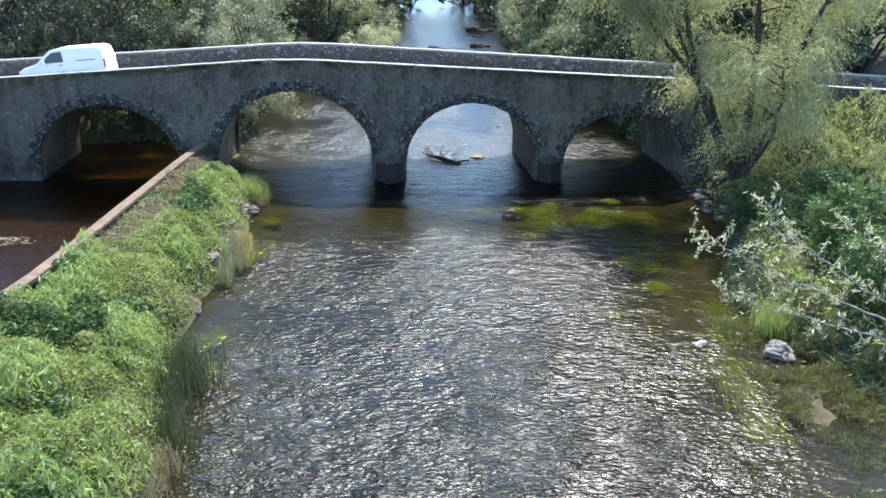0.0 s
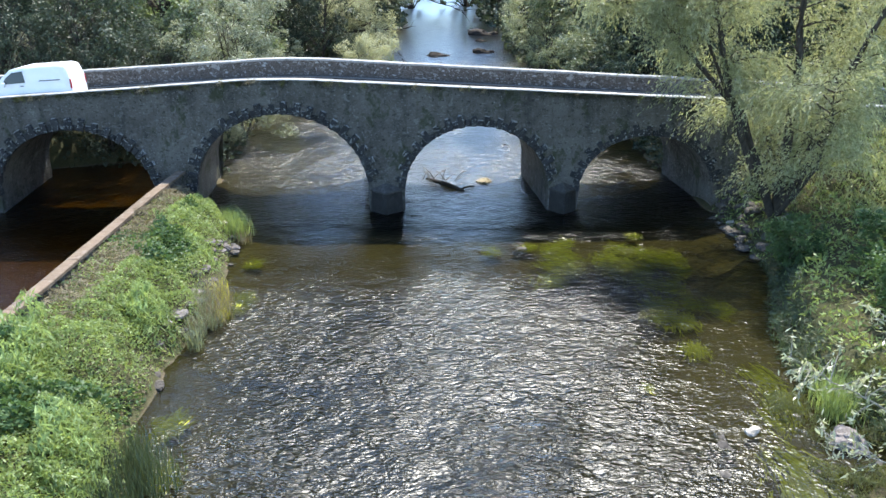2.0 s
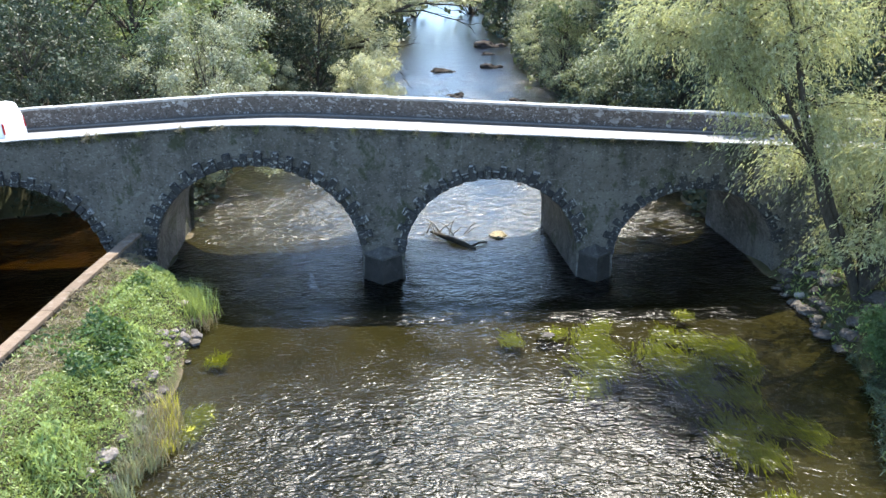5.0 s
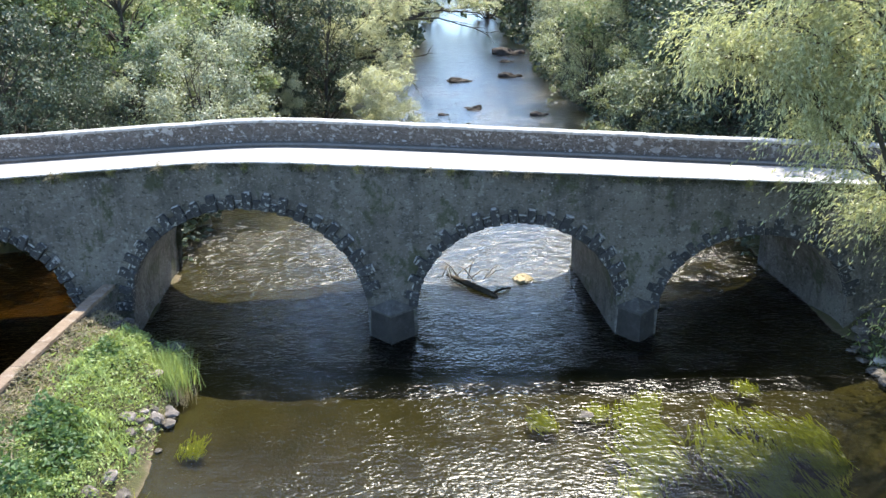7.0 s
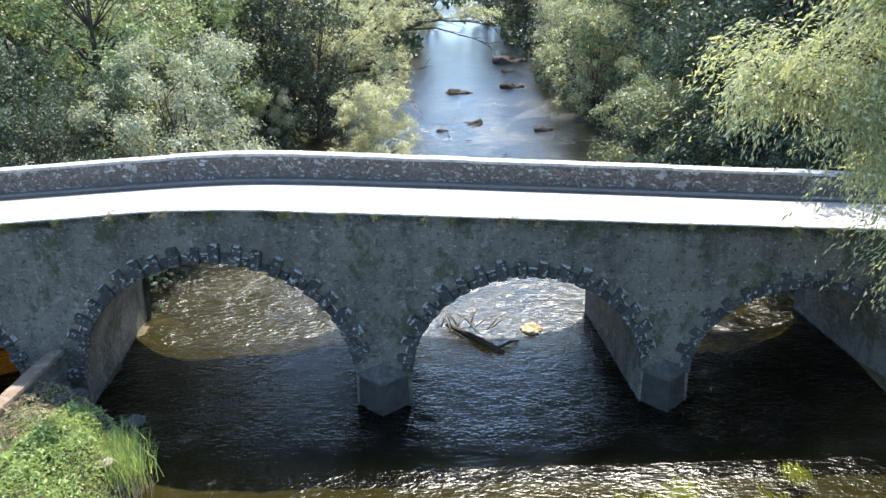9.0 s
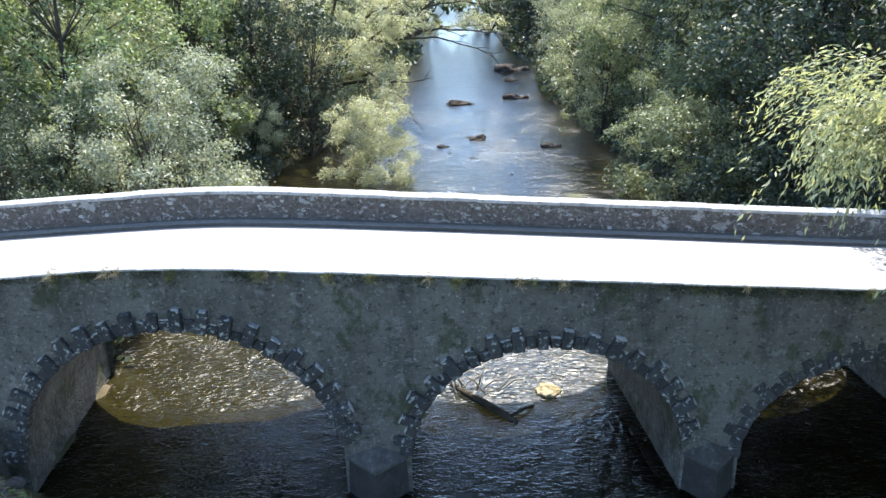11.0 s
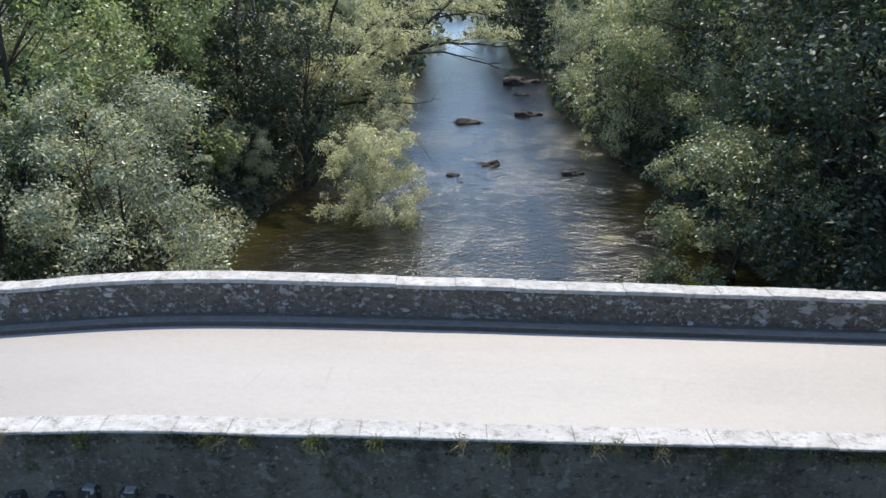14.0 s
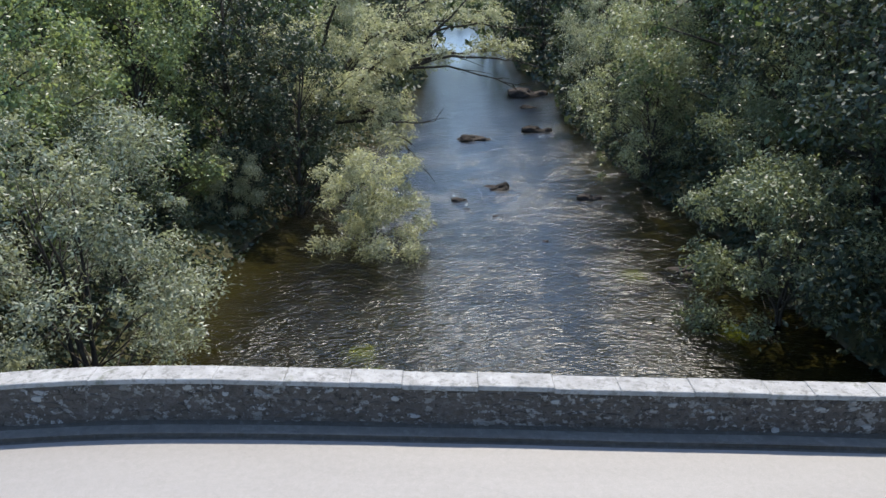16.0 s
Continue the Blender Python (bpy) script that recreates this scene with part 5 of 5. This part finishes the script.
def build_rocks():
    rng = random.Random(21)
    for i in range(46):
        y = rng.uniform(33.6, 39.6)
        x = lerp_table(y, RIGHT_EDGE) + rng.uniform(-0.5, 1.5)
        rock(x, y, ground_z(x, y) + 0.10, rng.uniform(0.25, 0.62), M_ROCK, "broken grey stone tipped on the river bank", "bank stones", i)
    for i in range(30):
        y = rng.uniform(23, 39.4)
        x = lerp_table(y, LEFT_EDGE) + rng.uniform(-0.45, 0.25)
        rock(x, y, max(ground_z(x, y), -0.1) + 0.06, rng.uniform(0.18, 0.5), M_ROCK, "earthy stone at the foot of the bank", "bank stones", i)
    for i in range(16):
        y = rng.uniform(26.5, 37.0)
        x = lerp_table(y, LEFT_EDGE) + rng.uniform(-0.7, 0.1)
        rock(x, y, max(ground_z(x, y), -0.05) + 0.07, rng.uniform(0.2, 0.55), M_GREY, "dry pale stone on the eroded bank edge", "bank stones", i)
    for i in range(14):
        x, y = rng.uniform(-11.4, -9.6), rng.uniform(38.0, 39.4)
        rock(x, y, max(ground_z(x, y), 0) + 0.04, rng.uniform(0.22, 0.5), M_ROCK, "mossy boulder against the bridge pier", "pier boulders", i)
    for x, y, s in ((-9.5, 32.5, 0.55), (-9.55, 33.1, 0.3), (7.39, 21.5, 0.42), (12.6, 37.9, 0.5)):
        rock(x, y, 0.06, s, M_PALE, "pale sunlit boulder at the water's edge", "pale boulders", int(s * 10))
    for x, y, s in ((6.62, 21.2, 0.75), (6.1, 19.9, 0.4), (8.4, 20.0, 0.5), (8.3, 18.3, 0.3), (10.9, 21.4, 0.5), (2.9, 34.9, 0.55), (3.8, 53.2, 0.7), (4.6, 60.5, 0.4), (5.6, 61.6, 0.45), (9.4, 18.6, 0.3), (10.2, 17.6, 0.35)):
        rock(x, y, max(-0.22 * s, ground_z(x, y) - 0.1 * s), s, M_ROCK, "brown rock breaking the shallow water", "river rocks", int(x * 3))
    for x, y, s, sy in ((0.0, 95.9, 3.4, 0.6), (1.2, 81.2, 1.9, 0.8), (-1.3, 78.8, 0.85, 0.7), (-0.9, 76.9, 0.45, 0.6), (0.6, 75.4, 0.6, 0.6), (6.6, 118, 4.0, 0.5), (5.4, 98.6, 2.4, 0.4), (5.6, 110, 2.2, 0.5), (2.8, 71.0, 0.45, 0.6), (8.4, 66.5, 1.6, 0.6), (6.2, 78.4, 1.4, 0.5)):
        rock(x, y, -0.14 * s, s, M_MUD, "dark flat rock with dead weed in mid river", "river rocks", int(y), sy)


rock(9.62, 21.0, 0.08, 0.85, M_GREY, "rounded grey boulder at the edge of the gravel shoal", "river rocks", 1)
M_MUD = stone("weedy_rock", (0.026, 0.020, 0.016), (0.062, 0.047, 0.037), 0.06, 3.0)
build_rocks()
rock(2.0, 44.9, 0.02, 0.72, M_TAN, "tan boulder beside the fallen log", "river rocks", 2)
for k in range(40):
    a = random.Random(500 + k)
    x, y = a.uniform(8.3, 11.8), a.uniform(16.4, 22.6)
    rock(x, y, max(ground_z(x, y), -0.05) + 0.01, a.uniform(0.08, 0.26), (M_PALE, M_ROCK)[k % 3 > 0], "small worn stone on the gravel shoal", "shoal stones", k)


def build_driftwood():
    rnd = random.Random(31)
    thing = tagged(new("driftwood"), "dark fallen log with bleached twigs lodged in the river", "driftwood")
    v, f = [], []
    tube(v, f, [(-0.95, 45.2, 0.10), (-0.5, 44.6, 0.14), (0.1, 43.95, 0.12), (0.55, 43.5, 0.08), (0.95, 43.15, -0.02)], [0.05, 0.10, 0.125, 0.11, 0.07], 9)
    part("log", mesh_of("log", v, f, True), M_BARK, thing)
    for k in range(11):
        o = Vector((-1.15 + 1.9 * rnd.random(), 45.1 - 0.5 * rnd.random(), 0.08))
        v, f = [], []
        az = rnd.uniform(-0.6, 3.7)
        q = o + Vector((math.cos(az) * 0.7, 0.2 * math.sin(az), 0.15 + 0.55 * rnd.random()))
        m = o.lerp(q, 0.5) + Vector((0, 0, 0.12))
        tube(v, f, [o, m, q], [0.03, 0.022, 0.008], 5)
        e = m + Vector((rnd.uniform(-0.4, 0.4), 0.1, rnd.uniform(0.1, 0.35)))
        tube(v, f, [m, e], [0.016, 0.005], 4)
        part("twig", mesh_of("twig", v, f, True), M_DRIFT, thing, "bleached grey twig")
    v, f = [], []
    tube(v, f, [(0.75, 43.35, 0.05), (1.15, 43.7, 0.10), (1.5, 44.0, 0.02)], [0.06, 0.045, 0.03], 6)
    part("branch", mesh_of("branch", v, f, True), M_MUD, thing)


M_DRIFT = plain("bleached_wood", (0.22, 0.19, 0.155), 0.8)
build_driftwood()


# ---------------------------------------------------------------- parapet stones
def build_parapet_stones():
    """Uneven stones showing through the mortar of the far parapet's road face."""
    rng = random.Random(77)
    kinds = []
    for k in range(10):
        n = rng.randint(6, 8)
        ring = [(math.cos(6.283 * i / n + rng.uniform(-0.25, 0.25)) * rng.uniform(0.40, 0.52), math.sin(6.283 * i / n + rng.uniform(-0.25, 0.25)) * rng.uniform(0.38, 0.52)) for i in range(n)]
        vs = [(x, 0.0, z) for x, z in ring] + [(x * 0.88, -1.0, z * 0.86) for x, z in ring]
        fs = [(i, (i + 1) % n, n + (i + 1) % n, n + i) for i in range(n)] + [tuple(range(n, 2 * n))]
        me = mesh_of("stone", vs, [tuple(reversed(q)) for q in fs])
        me.materials.append(M_STONE)
        kinds.append(me)
    face = BACK - 0.46
    rows = 6
    made = 0
    for r in range(rows):
        x = -12.5 + rng.uniform(0, 0.3)
        while x < 9.0 and made < 330:
            w = rng.uniform(0.14, 0.36)
            if rng.random() < 0.55:
                lo, hi = road_z(x) + 0.06, far_z(x) - 0.12
                h = (hi - lo) / rows
                ob = part("stone", kinds[rng.randrange(10)], None, bridge)
                ob.matrix_basis = pose(x + w / 2, face + 0.004, lo + h * (r + 0.5) + rng.uniform(-0.02, 0.02), 0, rng.uniform(-8, 8), 0) @ Matrix.Diagonal((w * 1.05, rng.uniform(0.012, 0.035), h * rng.uniform(0.75, 1.25), 1))
                made += 1
            x += w + 0.015


def parapet_stone():
    m = Mat("parapet_stone")
    r = m.random()
    n1 = m.noise(6, 7, 0.7, None, 0.3, 0.7)
    fine = m.noise(30, 5, 0.75)
    c = m.mix(n1, (0.055, 0.046, 0.038), (0.15, 0.125, 0.104))
    c = m.mix(m.math("MULTIPLY", r, 0.35), c, (0.10, 0.09, 0.08))
    c = m.mix(m.math("MULTIPLY", fine, 0.45), c, (0.045, 0.04, 0.036))
    pale = m.math("MULTIPLY", m.math("GREATER_THAN", r, 0.9), m.ramp(m.noise(7, 6, 0.6), (0.40, (0, 0, 0)), (0.5, (1, 1, 1))))
    c = m.mix(m.math("MULTIPLY", pale, 0.8), c, (0.36, 0.355, 0.34))
    c = lichen(m, c)
    return m.done(c, 0.92, m.bump(fine, 0.6, 0.012, m.bump(n1, 0.7, 0.04)), 0.2)


M_STONE = parapet_stone()
build_parapet_stones()


# ---------------------------------------------------------------- van
def build_van():
    """A small white panel van on the road; it is built along +x with its nose at x = 0."""
    van = tagged(new("van"), "small white panel van driving over the bridge", "van")
    prof = [(0.06, 0.32), (0.0, 0.55), (0.06, 0.80), (0.35, 0.98), (0.95, 1.10), (1.30, 1.42), (1.72, 1.74), (2.1, 1.80), (3.9, 1.82), (4.22, 1.74), (4.36, 1.15), (4.36, 0.42), (4.28, 0.30), (3.95, 0.28)]
    for cx in (3.45, 0.85):
        prof += [(cx + 0.36 * math.cos(a), 0.30 + 0.36 * math.sin(a)) for a in (0.0, 0.8, 1.57, 2.34, 3.14)]
    bm = bmesh.new()
    ring = [[bm.verts.new((x, y * (0.87 if z < 1.15 else 0.87 - 0.10 * (z - 1.15) / 0.65), z)) for x, z in prof] for y in (-1, 1)]
    n = len(prof)
    bm.faces.new(ring[0])
    bm.faces.new(list(reversed(ring[1])))
    for i in range(n):
        bm.faces.new((ring[0][(i + 1) % n], ring[0][i], ring[1][i], ring[1][(i + 1) % n]))
    bmesh.ops.recalc_face_normals(bm, faces=bm.faces[:])
    sharp = [e for e in bm.edges if len(e.link_faces) == 2 and e.calc_face_angle(0) > 0.9 and min(v.co.z for v in e.verts) > 0.4]
    bmesh.ops.bevel(bm, geom=sharp, offset=0.05, segments=3, affect="EDGES")
    body = part("body", bm, M_VAN, van)
    for s in (-1, 1):
        pane = [(1.30, 1.14), (1.52, 1.42), (1.80, 1.62), (2.28, 1.66), (2.34, 1.16)]
        vs = [(x, s * (0.875 - 0.10 * max(0, z - 1.15) / 0.65), z) for x, z in pane] + [(x, s * (0.84 - 0.10 * max(0, z - 1.15) / 0.65), z) for x, z in pane]
        fs = [(0, 1, 2, 3, 4)] + [(i, i + 5, (i + 1) % 5 + 5, (i + 1) % 5) for i in range(5)]
        part("side_window", mesh_of("side_window", vs, fs), M_GLASS, van, "dark tinted side window")
        part("headlight", box_mesh("headlight", 0.30, 0.24, 0.16, 0.03), M_LAMP, van, "clear headlight").matrix_basis = pose(0.20, s * 0.68, 0.80, 0, -30, 0)
        part("tail_light", box_mesh("tail_light", 0.06, 0.10, 0.42, 0.02), M_TAIL, van, "red tail light").matrix_basis = pose(4.345, s * 0.80, 0.98)
        part("mirror", box_mesh("mirror", 0.12, 0.18, 0.20, 0.03), M_VAN, van).matrix_basis = pose(1.42, s * 0.98, 1.14)
        part("door_handle", box_mesh("door_handle", 0.18, 0.03, 0.035, 0.01), M_TRIM, van, "black door handle").matrix_basis = pose(2.18, s * 0.885, 1.02)
        part("door_rail", box_mesh("door_rail", 0.95, 0.02, 0.035, 0.008), M_TRIM, van, "black sliding door rail").matrix_basis = pose(3.45, s * 0.875, 1.20)
        for cx in (0.85, 3.45):
            w = part("wheel", hub_mesh("wheel"), None, van)
            w.matrix_basis = pose(cx, s * 0.78, 0.31, 90, 0, 0)
            for nm, r, d, mt in (("tyre", 0.31, 0.20, M_TRIM), ("rim", 0.20, 0.215, M_RIM)):
                bm = bmesh.new()
                bmesh.ops.create_cone(bm, cap_ends=True, segments=22, radius1=r, radius2=r, depth=d)
                bmesh.ops.bevel(bm, geom=[e for e in bm.edges if abs(e.verts[0].co.z - e.verts[1].co.z) < 1e-4], offset=0.03, segments=2, affect="EDGES")
                part(nm, bm, mt, w)
    part("windscreen", mesh_of("windscreen", [(1.00, -0.76, 1.145), (1.00, 0.76, 1.145), (1.66, 0.68, 1.725), (1.66, -0.68, 1.725)], [(0, 1, 2, 3)]), M_GLASS, van, "dark raked windscreen")
    part("bumper", box_mesh("bumper", 0.16, 1.62, 0.22, 0.04), M_TRIM, van, "black plastic front bumper").matrix_basis = pose(0.06, 0, 0.42)
    van.matrix_basis = pose(-21.1, 41.75, road_z(-18.85) - 0.16, 0, -3.6, 0)


def hub_mesh(name):
    """A thin hub disc that carries a wheel's tyre and rim."""
    bm = bmesh.new()
    bmesh.ops.create_cone(bm, cap_ends=True, segments=16, radius1=0.07, radius2=0.07, depth=0.225)
    me = bpy.data.meshes.new(name)
    bm.to_mesh(me)
    bm.free()
    me.materials.append(M_TRIM)
    return me


M_VAN = plain("white_paint", (0.78, 0.78, 0.78), 0.25, 0.0, 0.03)
M_GLASS = plain("tinted_glass", (0.015, 0.018, 0.02), 0.05)
M_LAMP = plain("lamp_plastic", (0.6, 0.6, 0.6), 0.15)
M_TAIL = plain("red_plastic", (0.35, 0.02, 0.02), 0.25)
M_TRIM = plain("black_plastic", (0.02, 0.02, 0.021), 0.6)
M_RIM = plain("steel_rim", (0.35, 0.35, 0.36), 0.35, 0.8)
build_van()
